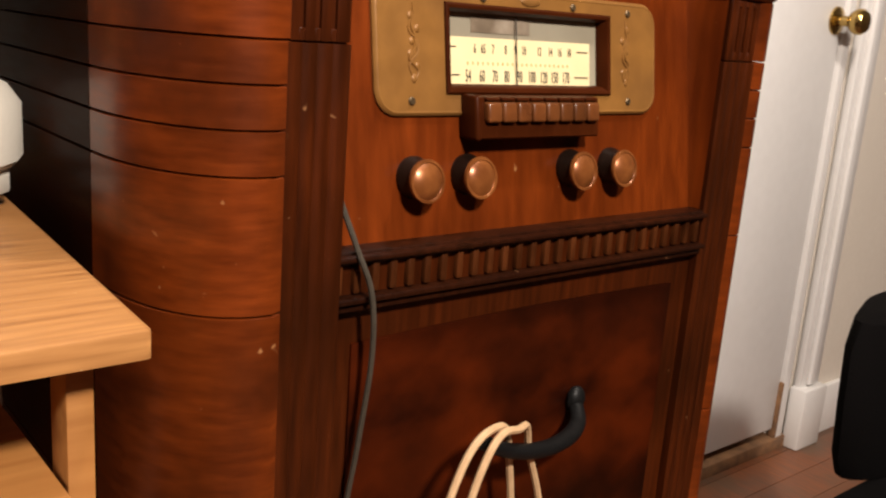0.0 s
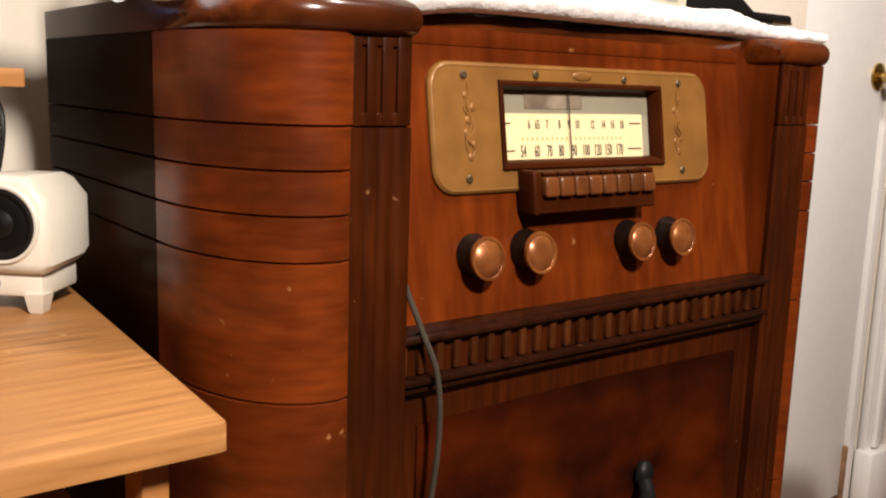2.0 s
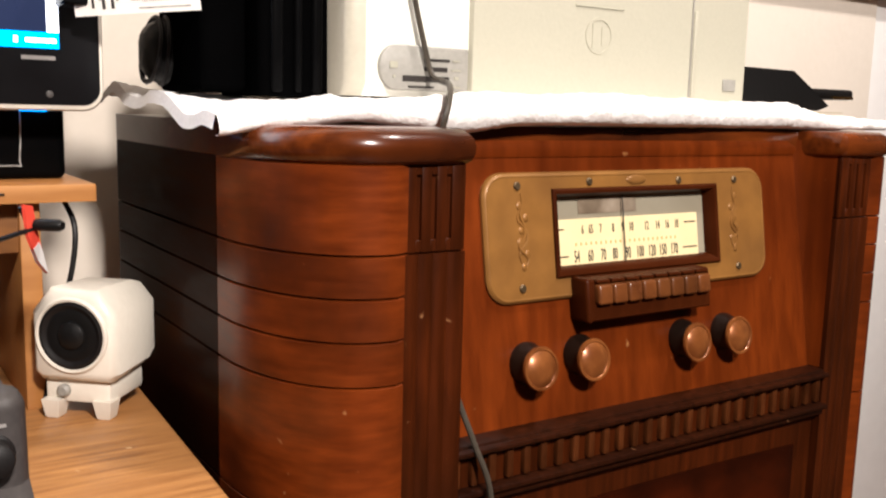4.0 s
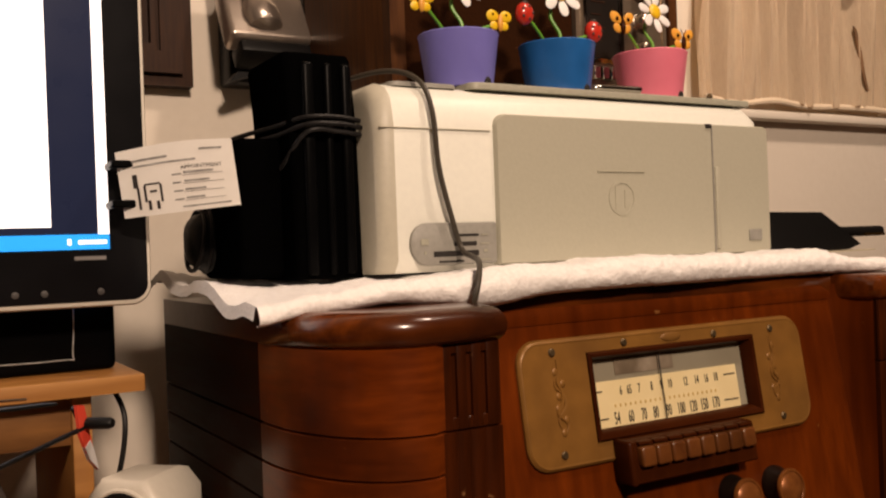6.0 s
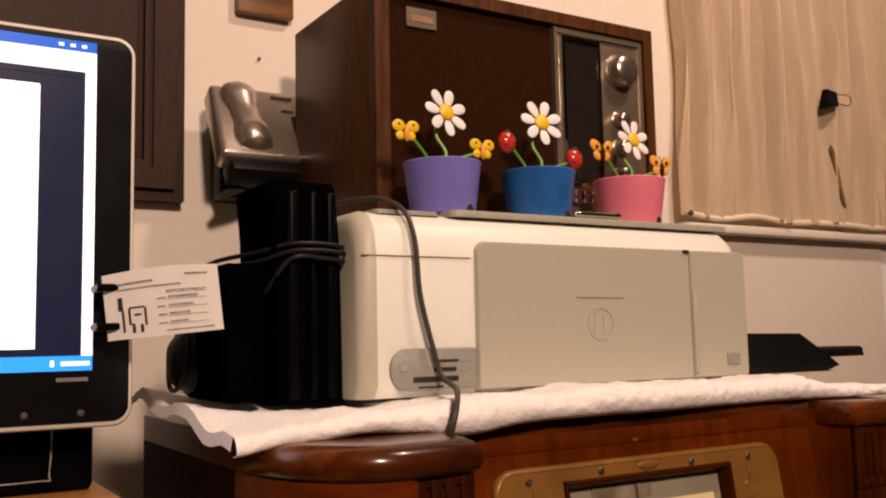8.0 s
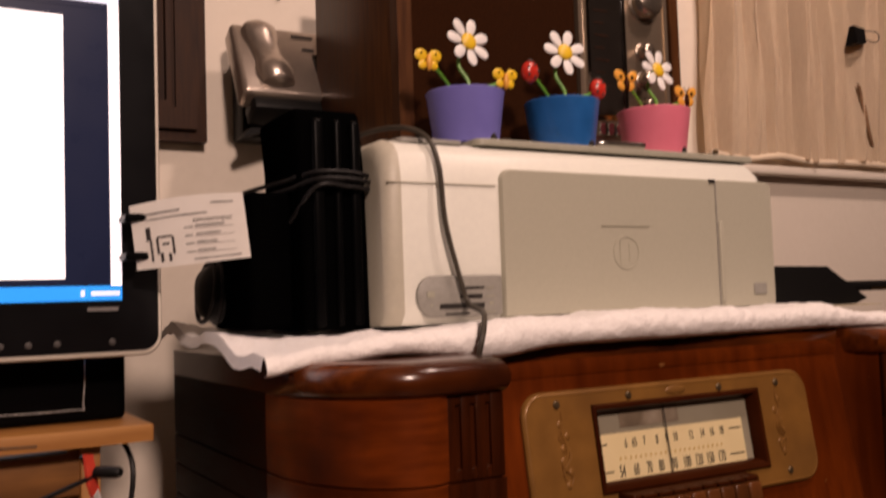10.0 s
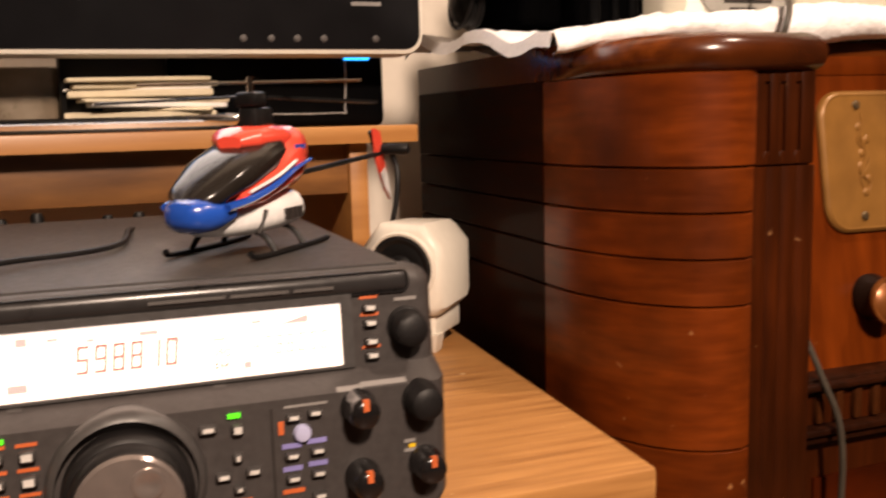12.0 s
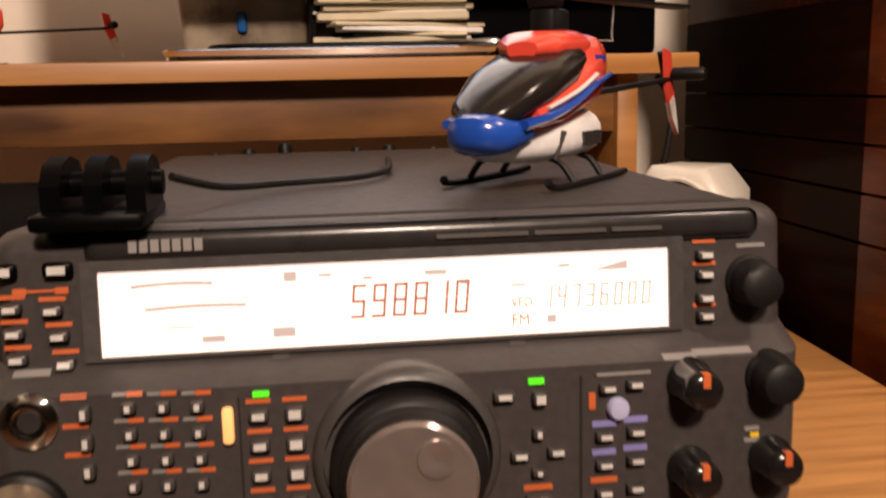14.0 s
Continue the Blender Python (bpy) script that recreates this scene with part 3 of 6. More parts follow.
        part("reed", shift(bm, lambda x, y, z: (x, y, z + 0.002)), REED, c)
    # lower front
    part("lower_front", box(x0, x1, 0.036, 0.06, FLOOR + 0.06, 0.6848), PILASTER, c)
    arch = [(0.085, FLOOR + 0.10), (2 * CX - 0.085, FLOOR + 0.10)] + [(2 * CX - 0.085 - (2 * CX - 0.17) * k / 16, 0.655 + 0.003 * math.sin(math.pi * k / 16)) for k in range(17)]
    part("burl_panel", slab(arch, 0.0335, 0.038, 0.0015), BURL, c, "dark figured burl lower panel")
    part("plinth", box(-0.078, 2 * CX + 0.042, -0.002, 0.41, FLOOR, FLOOR + 0.062, 0.008, 3), MAHOGANY_DARK, c)
    # bronze escutcheon with the dial
    esc_o = round_rect(0.1135, 0.4405, 0.8275, 0.9250, 0.018)
    wx0, wx1, wz0, wz1 = 0.1795, 0.3755, 0.8425, 0.9140
    win = [(wx0, wz0), (wx1, wz0), (wx1, wz1), (wx0, wz1)]
    esc = part("escutcheon", on_panel(holed(esc_o, win, -0.0045, -0.0002)), BRONZE, c, "bronze escutcheon plate engraved with ornaments")
    rim = bmesh.new()
    seg = esc_o
    loops = [[(x, y, z) for x, z in inset(seg, d)] for y, d in ((-0.0002, -0.0022), (-0.0025, -0.0022), (-0.0042, -0.0008), (-0.0049, 0.0006), (-0.0044, 0.0022), (-0.0002, 0.0022))]
    part("rim", on_panel(loft(loops, caps=False, bm=rim)), BRONZE, esc)
    for sx, sz in ((0.145, 0.917), (0.401, 0.917), (0.145, 0.837), (0.401, 0.837), (0.221, 0.9190), (0.327, 0.9180)):
        part("screw", on_panel(lathe([(0.0034, 0.004), (0.0034, 0.0052), (0.0024, 0.0062), (0, 0.0062)], (sx, 0, sz), "-y", 12)), SCREW, esc)
    for k, ox in enumerate((0.148, 0.398)):
        bm = bmesh.new()
        s = 1 if k == 0 else -1
        tube([(ox + s * (0.006 * math.sin(u * 2.2) * (1 - u / 7)), -0.0047, 0.852 + u * 0.0085) for u in range(8)], lambda u: 0.0006 + 0.0012 * math.sin(math.pi * u), 6, bm)
        tube([(ox - s * (0.005 * math.sin(u * 1.7 + 0.5)), -0.0047, 0.857 + u * 0.0085) for u in range(6)], lambda u: 0.0005 + 0.0009 * math.sin(math.pi * u), 6, bm)
        for u in range(6):
            ball((ox + s * 0.004 * math.sin(u * 2.0), -0.0046, 0.854 + u * 0.0095), 0.0028, 8, (1, 0.4, 1.2), bm)
        part("ornament", on_panel(bm), BRONZE, esc, "embossed leaf ornament")
    bm = ball((0.275, -0.0046, 0.9195), 0.012, 12, (1, 0.15, 0.35))
    part("crest", on_panel(bm), BRONZE, esc)
    # dial window: stepped brown frame, recessed scale
    loops = []
    for y, d in ((-0.003, 0.0), (-0.0062, 0.0003), (-0.0074, 0.0018), (-0.0064, 0.0042), (-0.0010, 0.0070), (0.0070, 0.0078)):
        loops.append([(x, y, z) for x, z in inset(win, d)])
    frame_ob = part("dial_frame", on_panel(loft(loops, caps=False)), BAKELITE, c, "deep brown dial frame")
    g0, g1, h0, h1 = wx0 + 0.008, wx1 - 0.008, wz0 + 0.0035, wz1 - 0.008
    # the frame's shadow on the upper dial is painted as grey
    part("dial_back", on_panel(box(g0 - 0.002, g1 + 0.002, 0.0058, 0.0066, h0 - 0.002, h1 + 0.002)), DIAL_SHADOW, frame_ob, "upper dial, frame shadow put into its grey")
    split = h0 + 0.69 * (h1 - h0)
    part("scale_plate", on_panel(box(g0, g1 - 0.010, 0.0042, 0.0052, h0 - 0.001, split)), IVORY, frame_ob, "ivory tuning scale")
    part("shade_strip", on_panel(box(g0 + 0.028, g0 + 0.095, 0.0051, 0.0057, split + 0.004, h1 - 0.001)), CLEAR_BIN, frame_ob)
    hgt = split - h0
    bm = bmesh.new()
    wid = g1 - 0.010 - g0
    for text, u in (("6", .20), ("65", .255), ("7", .32), ("8", .405), ("9", .47), ("10", .53), ("12", .64), ("14", .72), ("16", .79), ("18", .86)):
        letters(text, g0 + (u - 0.02) * wid, 0.0039, h0 + hgt * 0.70, 0.0108, bm, "CENTER", 0.50)
    for text, u in (("54", .155), ("60", .245), ("70", .33), ("80", .41), ("90", .50), ("100", .585), ("120", .67), ("150", .75), ("170", .835)):
        letters(text, g0 + (u - 0.02) * wid, 0.0039, h0 + hgt * 0.14, 0.0142, bm, "CENTER", 0.44)
    for k in range(26):
        box(g0 + wid * (0.14 + 0.028 * k), g0 + wid * (0.14 + 0.028 * k) + 0.0005, 0.0036, 0.0042, h0 + hgt * 0.02, h0 + hgt * (0.10 if k % 2 else 0.07), bm=bm)
    for u0, u1, v in ((0.015, 0.06, .80), (.90, .985, .80), (.03, .08, .26), (.88, .985, .26)):
        box(g0 + wid * u0, g0 + wid * u1, 0.0036, 0.0042, h0 + hgt * v, h0 + hgt * v + 0.0009, bm=bm)
    part("scale_print", on_panel(bm), INK, frame_ob, "black printed frequency figures")
    bm = bmesh.new()
    for k in range(22):
        box(g0 + wid * (0.13 + 0.033 * k), g0 + wid * (0.13 + 0.033 * k) + 0.0012, 0.0037, 0.0042, h0 + hgt * 0.47, h0 + hgt * 0.53, bm=bm)
    part("middle_scale", on_panel(bm), DIAL_SHADE, frame_ob, "faint amber middle scale")
    part("pointer", on_panel(box(g0 + wid * 0.445, g0 + wid * 0.445 + 0.0009, 0.0015, 0.0022, h0, h1)), INK, frame_ob, "thin black tuning pointer")
    # push-button block
    bx0, bx1, bz0, bz1 = 0.198, 0.3395, 0.8085, 0.8425
    body = loft([[(bx0, y, bz0 + o), (bx1, y, bz0 + o), (bx1, y, bz1 - o), (bx0, y, bz1 - o)] for y, o in ((0.0, 0.0), (-0.020, 0.0), (-0.022, 0.0015))])
    push_block = part("button_block", on_panel(body), BAKELITE, c, "brown push-button housing")
    part("button_end", on_panel(box(bx0 - 0.0030, bx0 + 0.0035, -0.0235, 0.0, bz0 - 0.001, bz1 + 0.001, 0.003, 3)), BAKELITE, push_block)
    bw = (bx1 - bx0 - 0.0085) / 8
    for k in range(8):
        xa = bx0 + 0.0055 + k * bw
        bm = box(xa + 0.0007, xa + bw - 0.0007, -0.0285, -0.018, bz0 + 0.0140, bz0 + 0.0300, 0.0024, 3)
        part("push_button", on_panel(bm), BUTTON, push_block)
        part("button_cap", on_panel(box(xa + 0.001, xa + bw - 0.001, -0.0255, -0.019, bz0 + 0.0310, bz0 + 0.0340, 0.0012, 2)), BAKELITE, push_block)
    # four knobs
    for kx in (0.147, 0.202, 0.324, 0.379):
        k = part("knob", on_panel(lathe([(0.0165, 0), (0.0170, 0.003), (0.0160, 0.006), (0.0150, 0.012), (0.0150, 0.016), (0.0165, 0.018), (0.0165, 0.0195)], (kx, 0, 0.778), "-y", 30)), KNOB_DARK, c, "dark ribbed knob skirt")
        part("knob_cap", on_panel(lathe([(0.0168, 0.0175), (0.0172, 0.0190), (0.0166, 0.0206), (0.0148, 0.0208), (0.0142, 0.0200), (0.0135, 0.0206), (0.0100, 0.0226), (0.0055, 0.0238), (0, 0.0241)], (kx, 0, 0.778), "-y", 30)), KNOB_CAP, k, "worn coppery knob face")


console()


def console_hook():
    h = thing("wall_hook", (0.24, 0.03, 0.57), "black curved hook holding looped cords on the console front", "hook")
    part("arm", tube([(0.344, 0.036, 0.556), (0.341, 0.024, 0.549), (0.328, 0.010, 0.541), (0.300, -0.002, 0.538), (0.262, -0.010, 0.541), (0.220, -0.014, 0.552), (0.186, -0.012, 0.568)], lambda u: 0.0082 - 0.003 * abs(u - 0.4), 12), BLACK, h)
    part("tip", ball((0.344, 0.029, 0.556), 0.010, 12, (1.1, 0.8, 1.4)), BLACK, h)
    for k, dx in enumerate((0.0, 0.021)):
        w = thing("looped_cord", (0.20 + dx, -0.02, 0.45), "cream fabric cord hanging in a loop from the hook", "cord", "cords on the hook")
        y = -0.026 - 0.003 * k
        pts = [(0.108 + dx, y, 0.30), (0.120 + dx, y - 0.004, 0.44), (0.134 + dx, y - 0.006, 0.52), (0.152 + dx, y - 0.004, 0.562), (0.172 + dx, y, 0.580), (0.196 + dx, y + 0.006, 0.582 - 0.006 * k), (0.216 + dx, y + 0.016, 0.570), (0.230 + dx, y + 0.024, 0.54), (0.240 + dx + 0.01 * k, y + 0.026, 0.49), (0.246 + dx + 0.02 * k, y + 0.026, 0.42), (0.246 + dx + 0.02 * k, y + 0.026, 0.30)]
        part("cord_loop", tube(pts, 0.0034, 8), CORD_CREAM, w)


console_hook()


# ---------------------------------------------------------------- towel on the console
def towel():
    t = thing("towel", (CX, 0.25, 0.965), "white terry towel spread under the printer, corner drooping", "towel")

    def smooth(a, b, x):
        u = min(1.0, max(0.0, (x - a) / (b - a)))
        return u * u * (3 - 2 * u)

    def edge(x):
        """Front line, underside and top of the rolled hem at a place along the console."""
        front = 0.060 + 0.004 * math.sin(x * 16 + 1) + 0.030 * math.exp(-((x + 0.088) / 0.04) ** 2) - 0.006 * math.exp(-((x - 0.10) / 0.05) ** 2)
        low = 0.9645 - 0.007 * math.exp(-((x - 0.085) / 0.04) ** 2)
        high = 0.9795 + 0.010 * smooth(0.0, 0.16, x) - 0.003 * smooth(0.36, 0.46, x) - 0.012 * smooth(0.47, 0.60, x) + 0.0015 * math.sin(x * 31) + 0.0012 * math.sin(x * 53 + 2)
        return front, low, high

    bm = bmesh.new()
    nx, nroll, nflat = 340, 16, 44
    rows = []
    for i in range(nx + 1):
        x = -0.088 + i / nx * 0.711
        front, low, high = edge(x)
        r = (high - low) / 2
        loop = []
        for k in range(nroll + 1):
            a = math.pi * (k / nroll)
            loop.append((front + r * 1.15 * (1 - math.sin(a)), low + r * (1 - math.cos(a))))
        y1 = loop[-1][0]
        for k in range(1, nflat + 1):
            v = k / nflat
            dip = 0.004 * smooth(0.0, 0.25, v)
            loop.append((y1 + v * (0.405 - y1), high - dip - 0.002 * math.sin(v * 7 + x * 9) * v))
        row = []
        droop = max(0.0, 0.030 - x) / 0.118
        for k, (y, z) in enumerate(loop):
            px = x
            v = max(0.0, (y - front) / 0.33)
            # loose folds and the drooping corner at the open end
            z += droop * (0.0045 * math.sin(v * 16 + x * 60) + 0.012 * v ** 0.7)
            tip = math.exp(-((x + 0.088) / 0.030) ** 2) * max(0.0, 1 - v / 0.36)
            z -= 0.016 * tip
            y -= 0.014 * tip
            px -= 0.006 * tip
            fine = 0.0016 * noise.noise(Vector((px * 120, y * 120, z * 120))) + 0.0009 * noise.noise(Vector((px * 320, y * 320, z * 320)))
            soft = 0.0028 * noise.noise(Vector((px * 24, y * 24, 1.0)))
            down = k < nroll * 0.7
            row.append(bm.verts.new((px, y - (fine + soft if down else 0.0), z + (fine + soft if not down else 0.4 * fine))))
        rows.append(row)
    for i in range(nx):
        for k in range(nroll + nflat):
            bm.faces.new((rows[i][k], rows[i + 1][k], rows[i + 1][k + 1], rows[i][k + 1]))
    # side hems
    for i, d in ((0, -1), (nx, 1)):
        low = [bm.verts.new(v.co + Vector((d * 0.002, 0, -0.010))) for v in rows[i][nroll:]]
        for k in range(nflat):
            bm.faces.new((rows[i][nroll + k], rows[i][nroll + k + 1], low[k + 1], low[k]))
    part("towel_cloth", bm, TERRY, t)


towel()


# ---------------------------------------------------------------- printer and what stands on it
def printer():
    p = thing("printer", (0.25, 0.27, 0.985), "white and grey all-in-one inkjet printer on the towel", "printer")
    x0, x1, zb, zt = 0.034, 0.487, 0.984, 1.142

    def front(z):
        return 0.138 + 0.006 * max(0.0, (z - 1.105) / 0.03) ** 2

    # rounded white shell as a run of side profiles
    prof = [(0.146, zb), (front(0.995) + 0.0005, zb + 0.01), (front(1.05) + 0.0005, 1.05), (front(1.105) + 0.0005, 1.105), (front(1.125) + 0.002, 1.127), (0.152, 1.137), (0.166, zt), (0.400, zt), (0.408, 1.13), (0.410, zb)]
    loops = []
    for x, s, d in ((x0 + 0.004, 0.90, 0.020), (x0, 0.94, 0.014), (x0 + 0.004, 0.975, 0.007), (x0 + 0.014, 1.0, 0.0), (x1 - 0.014, 1.0, 0.0), (x1 - 0.004, 0.975, 0.006), (x1, 0.95, 0.012)):
        loops.append([(x + (0.006 * (1.06 - z) / 0.08 if x > 0.3 else 0.0), 0.28 + (y - 0.28) * (1 - d * 3), zb + (z - zb) * s) for y, z in prof])
    part("shell", loft(loops), PRINTER_WHITE, p)
    cheek = [[(x, 0.28 + (y - 0.28) * (1 - d * 3), zb + (z - zb) * k) for y, z in prof] for x, k, d in ((x0 - 0.003, 0.90, 0.020), (x0 - 0.002, 0.945, 0.012), (x0 + 0.002, 0.985, 0.003), (x0 + 0.009, 1.003, -0.0016), (x0 + 0.0125, 1.003, -0.0016))]
    part("rounded_cheek", loft(cheek), PRINTER_CHEEK, p, "taupe rounded end cheek")
    # grey front door with a rounded corner
    door_o = round_rect(0.1435, 0.4850, 0.988, 1.1175, (0.001, 0.004, 0.006, 0.012))
    loops = []
    for y, d in ((0.004, -0.001), (-0.0035, 0.0), (-0.0045, 0.001)):
        loops.append([(x, y, z) for x, z in inset(door_o, d)])
    bm = shift(loft(loops), lambda x, y, z: (x, y + front(z), z))
    door_p = part("front_door", bm, PRINTER_GREY, p, "flat grey front door")
    bm = shift(box(0.4025, 0.4040, -0.0056, -0.003, 0.989, 1.115), lambda x, y, z: (x, y + front(z), z))
    part("door_groove", bm, PRINTER_MID, door_p)
    bm = shift(box(0.404, 0.410, -0.0075, -0.003, 0.993, 1.075, 0.0015, 2), lambda x, y, z: (x, y + front(z), z))
    part("door_rib", bm, PRINTER_GREY, door_p)
    bm = shift(box(0.395, 0.4025, -0.006, -0.003, 1.114, 1.1175), lambda x, y, z: (x, y + front(z), z))
    part("latch_gap", bm, DARK_VOID, door_p)
    bm = shift(box(0.452, 0.4705, -0.006, -0.003, 1.000, 1.0115, 0.0005, 1), lambda x, y, z: (x, y + front(z), z))
    part("badge", bm, PRINTER_MID, door_p, "small dark grey badge")
    # embossed emblem: plain ring and bar
    bm = lathe([(0.0165, 0.0035), (0.0165, 0.0049), (0.0140, 0.0049), (0.0140, 0.0035)], (0.283, 0, 1.044), "-y", 30)
    box(0.254, 0.312, -0.0052, -0.0035, 1.0685, 1.0695, bm=bm)
    box(0.2745, 0.2775, -0.0049, -0.0035, 1.033, 1.055, bm=bm)
    box(0.2855, 0.2885, -0.0049, -0.0035, 1.036, 1.052, bm=bm)
    part("emblem", shift(bm, lambda x, y, z: (x, y + front(z), z)), PRINTER_GREY, door_p, "embossed grey emblem")
    # card reader
    pill = round_rect(0.0575, 0.1410, 0.990, 1.0245, (0.016, 0.002, 0.002, 0.016))
    loops = [[(x, y + 0.1380, z) for x, z in inset(pill, d)] for y, d in ((0.006, -0.001), (-0.0025, 0.0), (-0.0032, 0.001))]
    card = part("card_reader", loft(loops), PRINTER_MID, p, "grey card reader plate")
    for xa, xb, za, zc in ((0.098, 0.122, 1.0130, 1.0150), (0.098, 0.120, 1.0050, 1.0085), (0.078, 0.122, 0.9965, 1.0010), (0.083, 0.107, 0.9915, 0.9930)):
        part("card_slot", box(xa, xb, 0.1338, 0.1355, za, zc, 0.0003, 1), DARK_VOID, card)
    for xa, xb, za, zc in ((0.066, 0.073, 1.0065, 1.0115), (0.069, 0.071, 0.999, 1.001), (0.125, 0.132, 1.0135, 1.0145), (0.124, 0.133, 1.006, 1.0070), (0.127, 0.131, 0.999, 1.0015), (0.122, 0.133, 0.9925, 0.9935)):
        part("symbol", box(xa, xb, 0.1339, 0.1350, za, zc), PRINTER_EDGE, card)
    part("shell_seam", shift(box(0.034, 0.1395, -0.0012, 0.003, 1.1025, 1.1032), lambda x, y, z: (x, y + front(z), z)), PRINTER_CHEEK, p)
    # scanner lid edge and hinge side
    lid = flat(round_rect(0.130, 0.4835, 0.150, 0.400, 0.010), zt - 0.001, zt + 0.0052, 0.002)
    part("scanner_lid", lid, PRINTER_EDGE, p, "grey scanner lid on top")
    part("control_pad", flat(round_rect(0.056, 0.122, 0.158, 0.380, 0.008), zt - 0.001, zt + 0.003, 0.0015), PRINTER_MID, p)
    part("side_trim", box(0.0325, 0.0375, 0.185, 0.385, 0.992, 1.115, 0.0022, 2), PRINTER_GREY, p)


printer()
TOP = 1.1475


def daisy(at, size, tilt):
    m = Matrix.Translation(at) @ Euler((radians(-12), 0, radians(tilt))).to_matrix().to_4x4()
    petals = bmesh.new()
    for k in range(7):
        a = 2 * math.pi * k / 7 + 0.3
        b = bmesh.new()
        bmesh.ops.create_uvsphere(b, u_segments=10, v_segments=6, radius=1)
        for v in b.verts:
            px, py, pz = v.co.x * size * 0.36, v.co.y * 0.0012, v.co.z * size * 0.20
            px += size * 0.60
            pz *= 0.75 + 0.5 * px / size
            v.co = Vector((px * math.cos(a) - pz * math.sin(a), py - 0.0015 * px / size, px * math.sin(a) + pz * math.cos(a)))
        merge(petals, b)
    bmesh.ops.transform(petals, matrix=m, verts=petals.verts)
    eye = ball((0, -0.0018, 0), size * 0.33, 14, (1, 0.35, 1))
    bmesh.ops.transform(eye, matrix=m, verts=eye.verts)
    return petals, eye


def insect_wings(at, size, kind, s):
    bm = bmesh.new()
    for dx, dz, rx, rz in ((0.55, 0.35, 0.52, 0.42), (0.42, -0.32, 0.36, 0.32)):
        ball((at[0] + s * dx * size, at[1], at[2] + dz * size), size, 10, (rx, 0.10, rz), bm)
    if kind == "butterfly":
        shift(bm, lambda x, y, z: (x, y, z + 0.25 * abs(x - at[0])))
    return bm


def pot(px, py, r_top, mat, colour, kind, rot, fl):
    p = thing("flower_pot", (px, py, TOP), f"{colour} toy flower pot with a daisy, standing on the printer", "toy flower", "toy flower pots")
    h, rb = 0.050, r_top * 0.82
    part("pot", lathe([(0, 0), (rb - 0.001, 0), (rb, 0.002), (r_top - 0.0008, h - 0.003), (r_top, h - 0.001), (r_top - 0.0008, h), (r_top - 0.003, h), (r_top - 0.004, h - 0.006), (0, h - 0.007)], (px, py, TOP), "z", 40), mat, p, f"{colour} tapered plastic pot")
    part("drain_notch", ball((px + rb * 0.35, py - rb * 0.955, TOP + 0.004), 0.0045, 10, (1, 0.25, 1)), DARK_VOID, p)
    fx, fz = fl
    zt = TOP + h - 0.008
    part("stem", tube([(px - 0.002, py, zt), (px + 0.004, py - 0.001, zt + 0.018), ((px + fx) / 2 - 0.006, py + 0.004, (zt + fz) / 2 + 0.008), (fx, py + 0.006, fz)], 0.0017, 8), GREEN, p, "bent green stem")
    petals, eye = daisy((fx, py - 0.001, fz), 0.0262 if kind != "butterfly" else 0.0250, rot)
    part("petals", petals, FLOWER_WHITE, p, "white daisy petals")
    part("flower_eye", eye, YELLOW, p, "yellow daisy eye")
    for s, (dx, dz) in zip((-1, 1), ((-0.042, 0.026), (0.042, 0.016))):
        tip = (px + dx, py - 0.006, TOP + h + dz)
        part("side_stem", tube([(px + s * 0.010, py, zt), (px + s * 0.018, py - 0.002, zt + 0.013), (tip[0] - s * 0.006, py - 0.005, tip[2] - 0.004)], 0.0015, 8), GREEN, p)
        if kind == "ladybird":
            bug = part("ladybird", ball(tip, 0.0105, 16, (0.95, 0.7, 1.05)), LADY_RED, p, "glossy red ladybird")
            bm = bmesh.new()
            for k in range(5):
                a = k * 1.26
                ball((tip[0] + 0.006 * math.cos(a), tip[1] - 0.0060, tip[2] + 0.006 * math.sin(a)), 0.0015, 8, (1, 0.5, 1), bm)
            ball((tip[0], tip[1] - 0.001, tip[2] + 0.010), 0.004, 8, (1, 0.8, 0.6), bm)
            part("spots", bm, INK, bug)
        else:
            bm = ball((tip[0], tip[1] - 0.002, tip[2] - 0.002), 0.0042, 10, (0.7, 0.6, 2.0))
            bug = part(kind, bm, ORANGE_PLASTIC if kind == "bee" else BAKELITE, p, f"slim {kind} body")
            for sx in (-1, 1):
                part("wing", insect_wings(tip, 0.0135 if kind == "bee" else 0.0150, kind, sx), YELLOW if kind == "bee" else ORANGE_PLASTIC, bug, f"yellow {kind} wing")
            dots = bmesh.new()
            for sx in (-1, 1):
                ball((tip[0] + sx * 0.0075, tip[1] - 0.0015, tip[2] + 0.006), 0.0022 if kind != "bee" else 0.0012, 8, (1, 0.3, 1), dots)
                tube([(tip[0], tip[1] - 0.002, tip[2] + 0.006), (tip[0] + sx * 0.004, tip[1] - 0.002, tip[2] + 0.013)], 0.0004, 5, dots, 2)
            part("markings", dots, BAKELITE, bug)


pot(0.1475, 0.196, 0.0375, POT_VIOLET, "violet", "bee", 6, (0.152, 1.247))
pot(0.261, 0.196, 0.0380, POT_BLUE, "blue", "ladybird", -4, (0.266, 1.249))
pot(0.383, 0.196, 0.0390, POT_PINK, "pink", "butterfly", 5, (0.390, 1.243))


